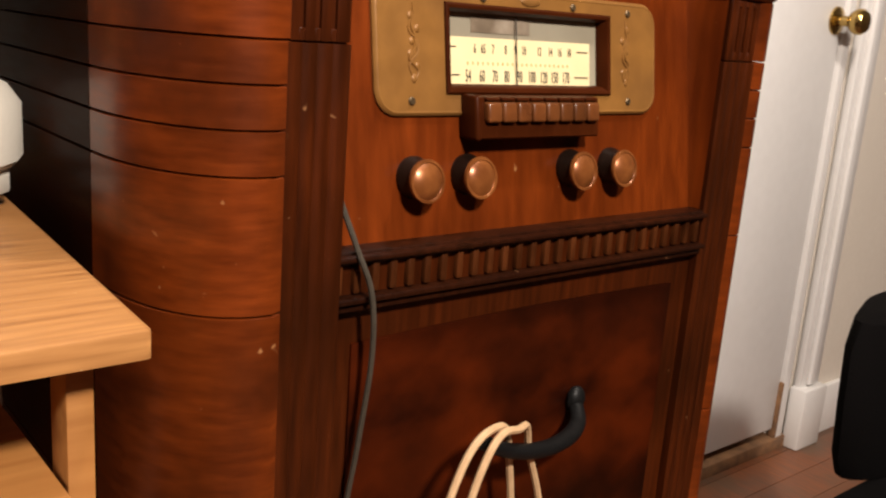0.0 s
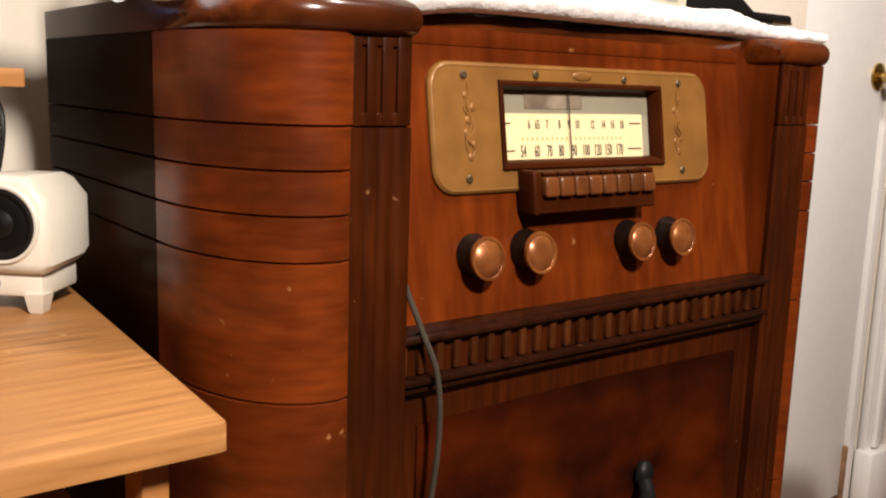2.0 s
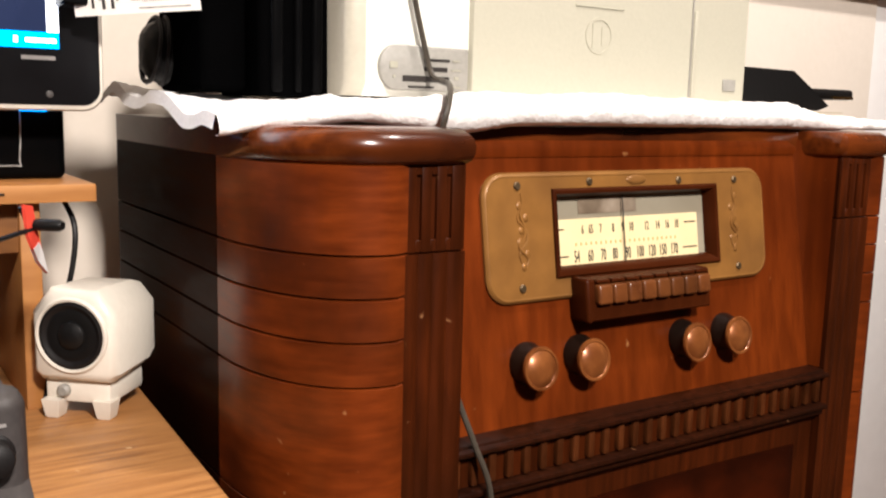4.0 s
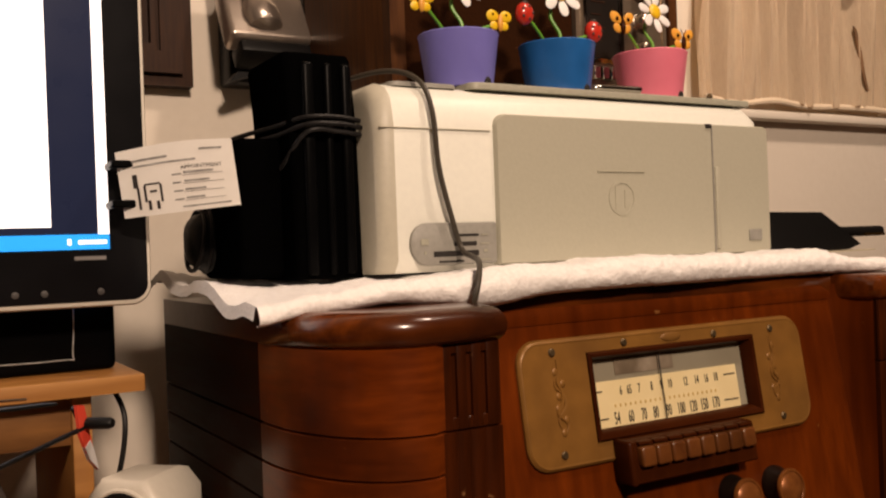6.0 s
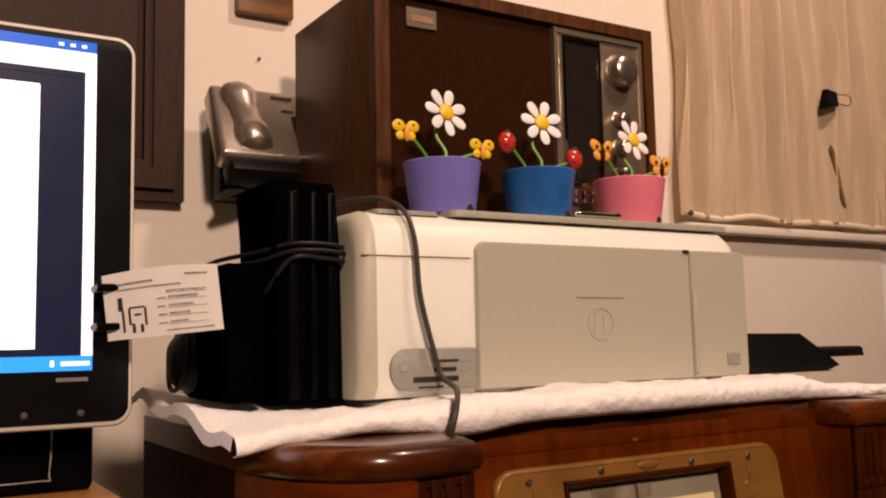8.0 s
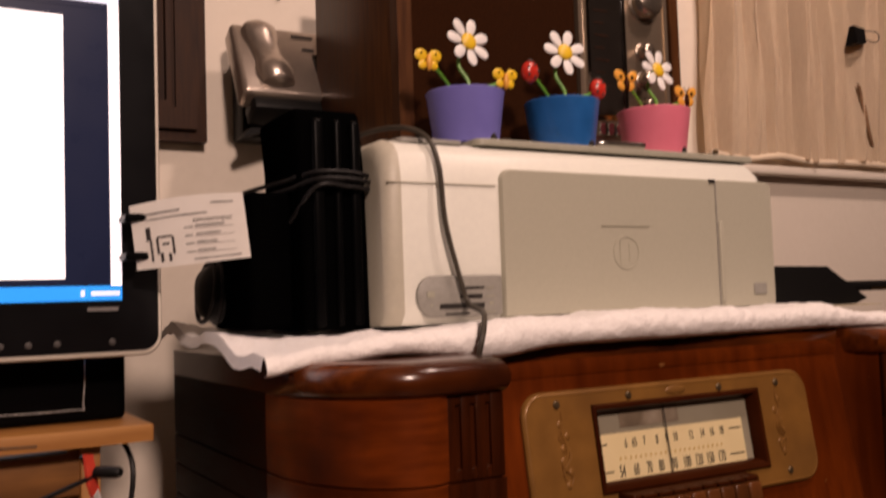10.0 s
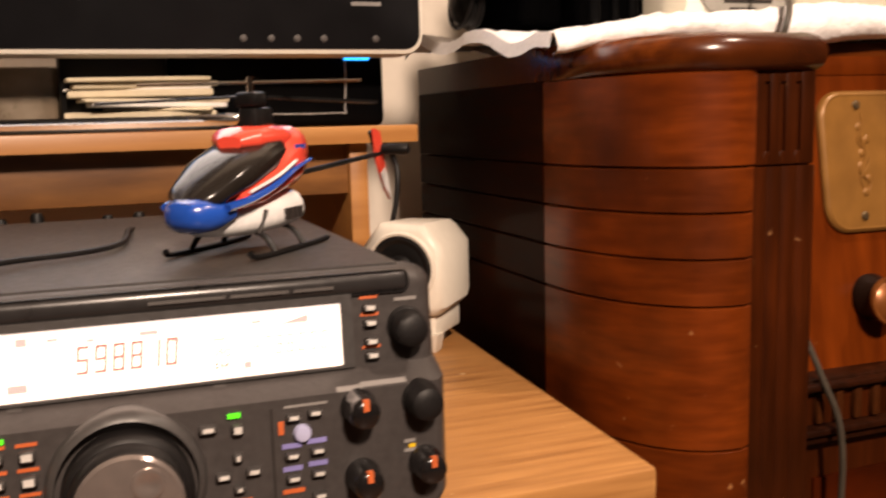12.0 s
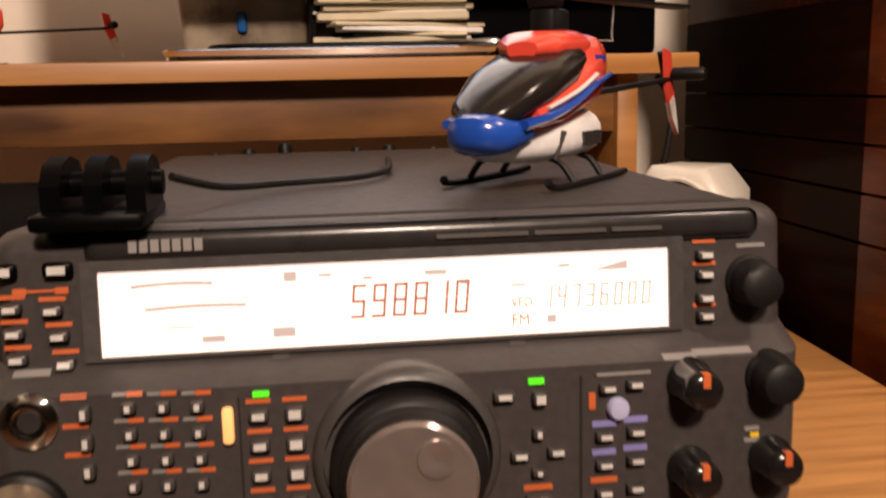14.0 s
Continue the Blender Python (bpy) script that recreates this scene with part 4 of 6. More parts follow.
def small_on_printer():
    pen = thing("pen", (0.305, 0.160, TOP), "small silver pen lying on the printer lid", "pen")
    part("barrel", shift(lathe([(0.001, 0), (0.0028, 0.002), (0.0032, 0.01), (0.0032, 0.05), (0.0036, 0.051), (0.0036, 0.056), (0.001, 0.058)], (0, 0, 0), "x", 12), lambda x, y, z: (0.277 + x, 0.162 + y - 0.05 * x, TOP + 0.0046 + z)), CHROME, pen)


small_on_printer()


def cord():
    c = thing("electric_cable", (0.09, 0.13, 1.0), "grey-brown electric cable draped over printer, towel and console", "cord")
    pts = [(0.060, 0.40, 1.152), (0.046, 0.28, 1.156), (0.062, 0.19, 1.158), (0.076, 0.150, 1.146), (0.080, 0.133, 1.118), (0.083, 0.130, 1.07), (0.094, 0.129, 1.025), (0.100, 0.126, 1.002),
           (0.091, 0.098, 0.9965), (0.079, 0.069, 0.9930), (0.067, 0.050, 0.983), (0.061, 0.0455, 0.970), (0.0595, 0.050, 0.954), (0.061, 0.054, 0.93), (0.066, 0.052, 0.885), (0.0645, 0.044, 0.82), (0.066, 0.036, 0.78), (0.076, 0.020, 0.735), (0.086, 0.012, 0.70), (0.089, 0.012, 0.65), (0.085, 0.018, 0.58), (0.078, 0.026, 0.48), (0.078, 0.026, 0.30)]
    part("cord_run", tube(pts, 0.0023, 8), CORD_GREY, c)


cord()


def table_radio():
    r = thing("table_radio", (0.30, 0.33, TOP), "walnut-cased vintage table radio with silver control panel", "radio")
    x0, x1, y0, y1, z0, z1 = 0.105, 0.477, 0.252, 0.455, TOP, 1.394
    part("cabinet", box(x0, x1, y0 + 0.010, y1, z0, z1, 0.003), WALNUT, r)
    rim = holed([(x0, z0), (x1, z0), (x1, z1), (x0, z1)], [(x0 + 0.016, z0 + 0.016), (x1 - 0.013, z0 + 0.016), (x1 - 0.013, z1 - 0.014), (x0 + 0.016, z1 - 0.014)], y0 - 0.004, y0 + 0.011)
    part("face_frame", rim, WALNUT, r)
    part("grille", box(x0 + 0.016, 0.330, y0 + 0.0045, y0 + 0.012, z0 + 0.016, z1 - 0.014), GRILLE, r, "dark brown speaker cloth")
    pan = part("control_panel", box(0.331, x1 - 0.015, y0 + 0.002, y0 + 0.012, z0 + 0.018, z1 - 0.016, 0.0015), SILVER, r, "brushed silver control panel")
    part("panel_edge", holed([(0.331, z0 + 0.018), (x1 - 0.015, z0 + 0.018), (x1 - 0.015, z1 - 0.016), (0.331, z1 - 0.016)], [(0.336, z0 + 0.024), (x1 - 0.020, z0 + 0.024), (x1 - 0.020, z1 - 0.022), (0.336, z1 - 0.022)], y0 - 0.001, y0 + 0.003), SILVER, pan)
    wx = (0.3445, 0.3925)
    part("dial_window", box(*wx, y0 - 0.0005, y0 + 0.003, z0 + 0.055, z1 - 0.030, 0.001, 1), SMOKE, pan, "dark glass tuning window")
    part("window_frame", holed([(wx[0] - 0.004, z0 + 0.050), (wx[1] + 0.004, z0 + 0.050), (wx[1] + 0.004, z1 - 0.025), (wx[0] - 0.004, z1 - 0.025)], [(wx[0], z0 + 0.055), (wx[1], z0 + 0.055), (wx[1], z1 - 0.030), (wx[0], z1 - 0.030)], y0 - 0.003, y0 + 0.003), CHROME, pan)
    bm = bmesh.new()
    for k in range(9):
        box(wx[0] + 0.008, wx[0] + 0.022 + 0.006 * (k % 2), y0 - 0.0011, y0 - 0.0004, z0 + 0.075 + k * 0.014, z0 + 0.0765 + k * 0.014, bm=bm)
    tagged(part("dial_print", bm, FRAME_WOOD, pan), kind="stuff")
    part("large_knob", lathe([(0.021, 0), (0.021, 0.003), (0.0185, 0.004), (0.0180, 0.016), (0.0160, 0.0185), (0.010, 0.0205), (0.004, 0.0212), (0, 0.0213)], (0.427, y0 + 0.003, 1.338), "-y", 36), KNOB_SILVER, pan, "large silver tuning knob")
    for kz in (1.281, 1.249, 1.217):
        part("small_knob", lathe([(0.0105, 0), (0.0105, 0.002), (0.0085, 0.003), (0.0080, 0.013), (0.0066, 0.015), (0.003, 0.0162), (0, 0.0165)], (0.424, y0 + 0.003, kz), "-y", 24), KNOB_SILVER, pan, "small silver knob")
    bm = bmesh.new()
    for k in range(3):
        box(0.349 + k * 0.012, 0.358 + k * 0.012, y0 - 0.008, y0 + 0.003, z0 + 0.032, z0 + 0.046, 0.001, 1, bm)
    part("band_keys", bm, CHROME, pan, "chrome band keys")
    plate = part("name_plate", box(0.144, 0.180, y0 + 0.0015, y0 + 0.005, 1.349, 1.370, 0.0008, 1), SILVER, r, "small silver maker's plate")
    bm = box(0.148, 0.176, y0 + 0.0008, y0 + 0.0018, 1.3550, 1.3615)
    part("plate_print", bm, WORN_WOOD, plate)


table_radio()


def black_things():
    t = thing("black_tower", (0.0, 0.26, 0.984), "tall glossy black equipment case wrapped with black cable", "case")
    loops = []
    base = round_rect(-0.028, 0.032, 0.172, 0.262, 0.006, 3)
    for z, lean in ((0.982, 0.0), (1.05, -0.001), (1.12, -0.003), (1.162, -0.006), (1.166, -0.0065)):
        loops.append([(x + lean + 0.002, y - 0.3 * lean, z) for x, y in inset(base, 0.002 if z > 1.164 else 0.0)])
    part("case", loft(loops), TOWER_BLACK, t)
    for xr, wr in ((-0.018, 0.010), (0.001, 0.007), (0.016, 0.009)):
        part("front_ridge", box(xr, xr + wr, 0.1680, 0.175, 0.985, 1.158, 0.003, 3), BLACK_GLOSS, t)
    part("rear_housing", box(-0.066, -0.029, 0.190, 0.300, 0.984, 1.098, 0.006, 3), TOWER_BLACK, t)
    for k, (za, zc, d) in enumerate(((1.104, 1.112, 0.0), (1.096, 1.106, 0.003), (1.066, 1.100, 0.001))):
        loop = [(-0.050 + 0.01 * k, 0.318, za - 0.002), (-0.042, 0.270 - d, za + 0.003 - 0.010 * (k == 2)), (-0.032, 0.200 - d, za + 0.004), (-0.018, 0.1655 - d, zc), (0.010, 0.1635 - d, zc + 0.001), (0.030, 0.1665 - d, zc - 0.001)]
        part("cable_turn", tube(loop, 0.0021, 8), RUBBER, t)
    a = thing("power_adapter", (-0.055, 0.27, 0.985), "black power adapter with its cable coiled round it", "adapter")
    part("block", box(-0.084, -0.034, 0.258, 0.312, 0.990, 1.044, 0.020, 5), BLACK, a)
    for k in range(4):
        rr = 0.023 + 0.0015 * math.sin(k * 2.2)
        pts = [(-0.076 + 0.010 * k + 0.004 * math.sin(q * 0.52 + k), 0.285 + rr * 1.2 * math.cos(q * 2 * math.pi / 12), 1.018 + rr * 1.15 * math.sin(q * 2 * math.pi / 12)) for q in range(13)]
        part("cable_coil", tube(pts, 0.0022, 7, steps=3), RUBBER, a)
    p = thing("black_folder", (0.60, 0.27, 0.985), "black plastic folder and tray beside the printer", "folder")
    part("tray", loft([[(0.500, y, 0.984), (0.705, y, 0.984), (0.728, y, 0.990), (0.700, y, 1.006), (0.655, y, 1.030), (0.500, y, 1.032)] for y in (0.20, 0.205, 0.36, 0.365)]), BLACK, p)
    part("arm", box(0.62, 0.806, 0.218, 0.265, 0.999, 1.012, 0.005, 3), BLACK, p)
    part("gold_edge", box(0.760, 0.802, 0.2165, 0.2195, 0.9995, 1.0030), BRASS, p, "thin golden edge strip")
    e = thing("envelope", (0.66, 0.24, 0.985), "cream paper envelope lying on the towel", "envelope")
    part("paper", box(0.600, 0.742, 0.19, 0.30, 0.9815, 0.9830), PAPER_OLD, e)


black_things()


# ---------------------------------------------------------------- on the wall
def wall_phone():
    p = thing("wall_phone", (0.07, 0.50, 1.26), "silver telephone with its handset on the wall", "telephone")
    m = pose(0.075, 0.474, 1.284, -29, 0, 0)
    bm = box(-0.062, 0.062, -0.012, 0.018, -0.056, 0.048, 0.006, 3)
    bmesh.ops.transform(bm, matrix=m, verts=bm.verts)
    part("base", bm, PHONE_SILVER, p)
    bm = box(-0.050, 0.050, -0.004, 0.032, -0.070, -0.046, 0.005, 2)
    bmesh.ops.transform(bm, matrix=m, verts=bm.verts)
    part("bracket", bm, BLACK, p)
    part("wall_plate", box(0.03, 0.12, 0.497, WALL - 0.001, 1.20, 1.30, 0.004), BLACK, p)
    hand = bmesh.new()
    loops = []
    for z, w, d in ((-0.047, 0.008, 0.010), (-0.043, 0.018, 0.016), (-0.030, 0.021, 0.020), (-0.018, 0.019, 0.018), (-0.010, 0.016, 0.014), (0.012, 0.0165, 0.014), (0.024, 0.020, 0.017), (0.034, 0.021, 0.018), (0.042, 0.017, 0.013), (0.045, 0.008, 0.008)):
        loops.append([(-0.026 + 0.22 * -(z) * 0.6 + w * math.cos(a), -0.014 - d * 0.9 * max(0, math.sin(a)), z) for a in [math.pi * k / 10 for k in range(11)]])
    loft(loops, bm=hand)
    bmesh.ops.transform(hand, matrix=m, verts=hand.verts)
    part("handset", hand, PHONE_SILVER, p, "rounded silver handset")
    bm = box(0.030, 0.056, -0.0145, -0.010, -0.020, 0.008, 0.001, 1)
    bmesh.ops.transform(bm, matrix=m, verts=bm.verts)
    part("display", bm, SMOKE, p)
    bm = box(0.010, 0.036, -0.0135, -0.011, 0.034, 0.037)
    box(0.020, 0.034, -0.0135, -0.011, 0.014, 0.017, bm=bm)
    bmesh.ops.transform(bm, matrix=m, verts=bm.verts)
    part("print", bm, INK, p)
    part("plug", loft([[(0.020, 0.47, 1.195), (0.050, 0.47, 1.205), (0.052, 0.47, 1.212), (0.030, 0.47, 1.207)], [(0.020, 0.49, 1.195), (0.050, 0.49, 1.205), (0.052, 0.49, 1.212), (0.030, 0.49, 1.207)]]), BLACK, p)


wall_phone()


def picture():
    f = thing("picture_frame", (-0.18, WALL - 0.02, 1.45), "dark wood picture frame hanging on the wall", "picture")
    x0, x1, z0, z1 = -0.35, -0.006, 1.196, 1.62
    for k, (d, w, y) in enumerate(((0.0, 0.014, 0.519), (0.013, 0.024, 0.511), (0.036, 0.010, 0.517))):
        o = [(x0 + d, z0 + d), (x1 - d, z0 + d), (x1 - d, z1 - d), (x0 + d, z1 - d)]
        i = [(x0 + d + w, z0 + d + w), (x1 - d - w, z0 + d + w), (x1 - d - w, z1 - d - w), (x0 + d + w, z1 - d - w)]
        part("moulding", holed(o, i, y, WALL - 0.001 - 0.0005 * k), FRAME_WOOD, f)
    part("picture_sheet", box(x0 + 0.04, x1 - 0.04, 0.528, 0.532, z0 + 0.04, z1 - 0.04), FRAME_WOOD, f, "dark picture behind the frame")
    w = thing("wall_plaque", (0.11, WALL - 0.01, 1.46), "small brown wooden plaque on the wall", "plaque")
    part("board", box(0.060, 0.134, WALL - 0.016, WALL - 0.001, 1.437, 1.54, 0.004), OAK_DARK, w)
    n = thing("nail", (0.10, WALL - 0.004, 1.378), "small nail in the wall", "nail")
    part("head", lathe([(0.0018, 0), (0.0018, 0.004), (0.001, 0.006), (0, 0.006)], (0.092, WALL - 0.0005, 1.385), "-y", 8), SCREW, n)


picture()


def curtain():
    c = thing("curtain", (1.15, 0.50, 1.23), "gathered beige cotton curtain over the window", "curtain")
    bm = bmesh.new()
    nx, nz = 260, 40
    rows = []
    for i in range(nx + 1):
        x = 0.787 + i / nx * 0.825
        row = []
        for j in range(nz + 1):
            v = j / nz
            z = 1.221 + v * 0.63 + 0.005 * math.sin(x * 34) * (1 - v)
            depth = 0.011 * math.sin(x * 96 + 1.6 * math.sin(x * 21) + 0.5 * math.sin(v * 4)) + 0.006 * math.sin(x * 47 + v * 1.5) + 0.013 * math.sin(x * 190 + v + 2 * math.sin(x * 31) + math.sin(v * 3 + x * 7)) + 0.006 * math.sin(x * 370 + 3 * v + 2 * math.sin(x * 40))
            depth *= 0.85 * (0.35 + 0.65 * min(1, v * 3 + 0.3))
            gather = 0.030 * math.exp(-((x - 1.17 - 0.02 * math.sin(v * 7)) / 0.02) ** 2) * math.exp(-((v - 0.30) / 0.35) ** 2)
            row.append(bm.verts.new((x + 0.006 * math.sin(v * 9 + x * 5) * (x < 0.9), 0.512 + depth - gather * 0.6 + 0.006 * noise.noise(Vector((x * 18, v * 4, 0))), z)))
        rows.append(row)
    for i in range(nx):
        for j in range(nz):
            bm.faces.new((rows[i][j], rows[i + 1][j], rows[i + 1][j + 1], rows[i][j + 1]))
    got = bmesh.ops.solidify(bm, geom=list(bm.faces), thickness=0.0012)
    part("cloth", bm, CURTAIN, c)
    part("hem", tube([(0.787 + k * 0.0825, 0.509 + 0.004 * math.sin(k * 2.1), 1.2225 + 0.004 * math.sin((0.787 + k * 0.0825) * 34)) for k in range(11)], 0.0055, 8), CURTAIN, c, "stitched bottom hem")
    edge = [(1.148, 1.364), (1.156, 1.358), (1.168, 1.320), (1.175, 1.285), (1.184, 1.252), (1.178, 1.254), (1.165, 1.290), (1.156, 1.325)]
    tear = loft([[(x, y, z) for x, z in edge] for y in (0.4935, 0.496)])
    part("slit", tear, WORN_WOOD, c, "dark gap where the cloth parts")
    s = thing("window_sill_1", (1.2, 0.52, 1.21), "cream painted window ledge below the curtain", "window sill", kind="structure")
    part("ledge", box(0.795, 1.64, 0.510, WALL - 0.001, 1.196, 1.211, 0.004), WALL_PAINT, s)
    k = thing("ledge_pin", (0.822, 0.505, 1.236), "small dark pin at the curtain corner", "pin")
    part("head", ball((0.797, 0.502, 1.224), 0.0048, 10), SCREW, k)
    b = thing("binder_clip", (1.145, 0.48, 1.455), "black binder clip holding the curtain together", "clip")
    part("jaw", loft([[(1.128, 0.478, 1.472), (1.156, 0.478, 1.468), (1.154, 0.474, 1.442), (1.131, 0.474, 1.440)], [(1.128, 0.488, 1.472), (1.156, 0.488, 1.468), (1.154, 0.500, 1.442), (1.131, 0.500, 1.440)]]), BLACK, b)
    part("wire_handle", tube([(1.154, 0.478, 1.464), (1.178, 0.472, 1.464), (1.185, 0.471, 1.454), (1.176, 0.472, 1.445), (1.154, 0.476, 1.448)], 0.0011, 6), CHROME, b)
    b.location += Vector((-0.003, 0, -0.011))


curtain()


# ---------------------------------------------------------------- desk, hutch shelf and monitor
def desk():
    d = thing("desk", (-0.7, 0.2, FLOOR), "oak laminate desk with a raised monitor shelf", "desk")
    top = flat(round_rect(-1.50, -0.114, -0.074, 0.52, 0.004, 2), 0.7165, 0.7325, 0.0018)
    shift(top, lambda x, y, z: (x + 0.055 * (y + 0.074) if x > -0.2 else x, y, z))
    part("desktop", top, OAK, d, "oak laminate desktop with square edges")
    part("leg", box(-0.151, -0.136, -0.046, -0.018, FLOOR, 0.7165, 0.001), OAK_SHELF, d)
    part("leg", box(-0.151, -0.136, 0.47, 0.50, FLOOR, 0.7165, 0.001), OAK_SHELF, d)
    part("lower_shelf", box(-1.45, -0.153, -0.095, 0.30, 0.624, 0.640, 0.002), OAK_SHELF, d, "lower pull-out shelf")
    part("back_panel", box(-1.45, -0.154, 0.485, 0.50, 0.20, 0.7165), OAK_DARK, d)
    part("monitor_shelf", flat(round_rect(-1.48, -0.132, 0.244, 0.52, 0.003, 2), 0.8975, 0.911, 0.0015), OAK_SHELF, d, "raised oak monitor shelf")
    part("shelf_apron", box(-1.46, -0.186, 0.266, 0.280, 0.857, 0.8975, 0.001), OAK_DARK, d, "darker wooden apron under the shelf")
    part("shelf_post", box(-0.187, -0.172, 0.257, 0.50, 0.7325, 0.8975, 0.001), OAK_SHELF, d)
    s = thing("wire_bundle", (-0.165, 0.30, 0.735), "black cable hanging beside the shelf post", "cable")
    part("cable", tube([(-0.150, 0.28, 0.895), (-0.146, 0.262, 0.875), (-0.150, 0.26, 0.84), (-0.162, 0.268, 0.79), (-0.175, 0.25, 0.738)], 0.0022, 7), RUBBER, s)


desk()


def monitor():
    m = thing("monitor", (-0.36, 0.32, 0.905), "wide black computer monitor showing an office window", "monitor")
    x0, x1, z0, z1, y = -0.600, -0.121, 0.9635, 1.292, 0.257
    part("shell", slab(round_rect(x0, x1, z0, z1, 0.016), y, y + 0.030, 0.004), SPEAKER_WHITE, m, "pale grey outer rim")
    part("bezel", slab(round_rect(x0 + 0.0035, x1 - 0.0035, z0 + 0.0045, z1 - 0.004, 0.013), y - 0.0012, y + 0.002, 0.0008), GLASS_BLACK, m, "glossy black bezel")
    sx0, sx1, sz0, sz1 = x0 + 0.032, x1 - 0.033, 1.010, 1.2825
    f = y - 0.0012
    scr = part("screen", box(sx0, sx1, f - 0.0006, f + 0.001, sz0, sz1), SCR_DARK, m, "lit screen, dark document background")
    w = sx1 - sx0
    for name, mat, a, b, c, e in (("taskbar", SCR_CYAN, sx0, sx1, sz0, sz0 + 0.012), ("title_bar", SCR_BLUE, sx0, sx1, sz1 - 0.009, sz1), ("tool_bar", SCR_PALE, sx0, sx1, sz1 - 0.026, sz1 - 0.009),
                                   ("ruler", SCR_DARK, sx0, sx1 - 0.010, sz1 - 0.031, sz1 - 0.026), ("scroll_bar", SCR_WHITE, sx1 - 0.0085, sx1, sz0 + 0.012, sz1 - 0.026), ("page", SCR_WHITE, sx0 + 0.06, sx1 - 0.0435, sz0 + 0.018, sz1 - 0.040)):
        part(name, box(a, b, f - 0.0012, f - 0.0004, c, e), mat, scr)
    for k in range(3):
        part("window_button", box(sx1 - 0.030 + k * 0.009, sx1 - 0.026 + k * 0.009, f - 0.0018, f - 0.0012, sz1 - 0.0058, sz1 - 0.0032), SCR_PALE, scr)
    part("clock_bar", box(sx1 - 0.024, sx1 - 0.002, f - 0.0018, f - 0.0012, sz0 + 0.004, sz0 + 0.0075), SCR_PALE, scr)
    part("tray_icon", box(sx1 - 0.032, sx1 - 0.029, f - 0.0018, f - 0.0012, sz0 + 0.0035, sz0 + 0.0085), SCR_PALE, scr)
    bm = box(x1 - 0.060, x1 - 0.036, f - 0.0005, f + 0.0005, sz0 - 0.0085, sz0 - 0.0055)
    part("model_bars", bm, RIG_LIGHT, m, "small pale model marking")
    for k, dx in enumerate((0.041, 0.083, 0.104, 0.124, 0.145)):
        part("menu_button", lathe([(0.0028, 0), (0.0028, 0.001), (0.0018, 0.0015), (0, 0.0015)], (x1 - dx, f, z0 + 0.0125), "-y", 12), RIG_DIM, m)
    part("stand_neck", box(-0.40, -0.32, 0.29, 0.31, 0.915, 1.10, 0.006), BLACK, m)
    part("stand_base", flat(round_rect(-0.47, -0.25, 0.255, 0.45, 0.03), 0.908, 0.919, 0.004), BLACK_GLOSS, m)
    m.location.z += 0.003
    b = thing("computer_case", (-0.24, 0.34, 0.905), "small black computer case with a blue light under the monitor", "computer")
    part("case", box(-0.335, -0.143, 0.300, 0.50, 0.905, 1.02, 0.006, 3), BLACK_GLOSS, b)
    part("front_seam", tube([(-0.30, 0.2993, 0.918), (-0.19, 0.2993, 0.916), (-0.178, 0.2993, 0.925), (-0.177, 0.2993, 1.0)], 0.0006, 5), RIG_KEY, b)
    part("blue_light", box(-0.178, -0.156, 0.2965, 0.3005, 0.9595, 0.9660, 0.001, 1), LED_BLUE, b, "bright blue power light")
    b.location.z += 0.006
    # card clipped to the edge of the monitor
    c = thing("appointment_card", (-0.11, 0.20, 1.06), "white printed appointment card clipped to the monitor edge", "card")

    def bend(u, v, w=0.0):
        a = 0.045 * math.sin(u * math.pi) - 0.02 * u * u
        return (-0.146 + 0.0800 * u - 0.006 * v, 0.233 - 0.046 * u - 0.05 * a - w, 1.036 + 0.052 * v + 0.008 * u + 0.003 * math.sin(u * 3) * v)

    def sheet(u0, u1, v0, v1, w, t=0.0003, nu=8):
        b = bmesh.new()
        fr = [[b.verts.new(bend(u0 + (u1 - u0) * i / nu, v, w)) for v in (v0, v1)] for i in range(nu + 1)]
        bk = [[b.verts.new(bend(u0 + (u1 - u0) * i / nu, v, w - t)) for v in (v0, v1)] for i in range(nu + 1)]
        for i in range(nu):
            b.faces.new((fr[i][0], fr[i + 1][0], fr[i + 1][1], fr[i][1]))
            b.faces.new((bk[i][0], bk[i][1], bk[i + 1][1], bk[i + 1][0]))
            b.faces.new((fr[i][0], bk[i][0], bk[i + 1][0], fr[i + 1][0]))
            b.faces.new((fr[i][1], fr[i + 1][1], bk[i + 1][1], bk[i][1]))
        b.faces.new((fr[0][0], fr[0][1], bk[0][1], bk[0][0]))
        b.faces.new((fr[-1][0], bk[-1][0], bk[-1][1], fr[-1][1]))
        return b

    part("card", sheet(0, 1, 0, 1, 0, 0.0004, 14), PAPER, c)
    bars = bmesh.new()
    for u0, u1, v0, v1 in ((.12, .42, .80, .83), (.12, .66, .72, .745), (.70, .90, .86, .885), (.44, .52, .53, .55), (.54, .80, .54, .57), (.44, .51, .41, .43), (.54, .76, .42, .445), (.44, .52, .29, .31), (.54, .72, .30, .325), (.44, .52, .17, .19), (.54, .70, .18, .205), (.50, .92, .06, .08), (.53, .88, .515, .522), (.53, .88, .395, .402), (.53, .88, .275, .282), (.53, .88, .155, .162)):
        merge(bars, sheet(u0, u1, v0, v1, 0.0006, 0.0002, 2))
    part("print_line", bars, RIG_KEY, c)
    word = letters("APPOINTMENT", 0, 0, 0, 1.0, None, "LEFT", 1.0, 0.0)
    xs = [v.co.x for v in word.verts]
    shift(word, lambda x, y, z: bend(0.52 + 0.36 * x / max(xs), 0.605 + 0.075 * z, 0.0008))
    part("heading", word, INK, c, "black printed heading")
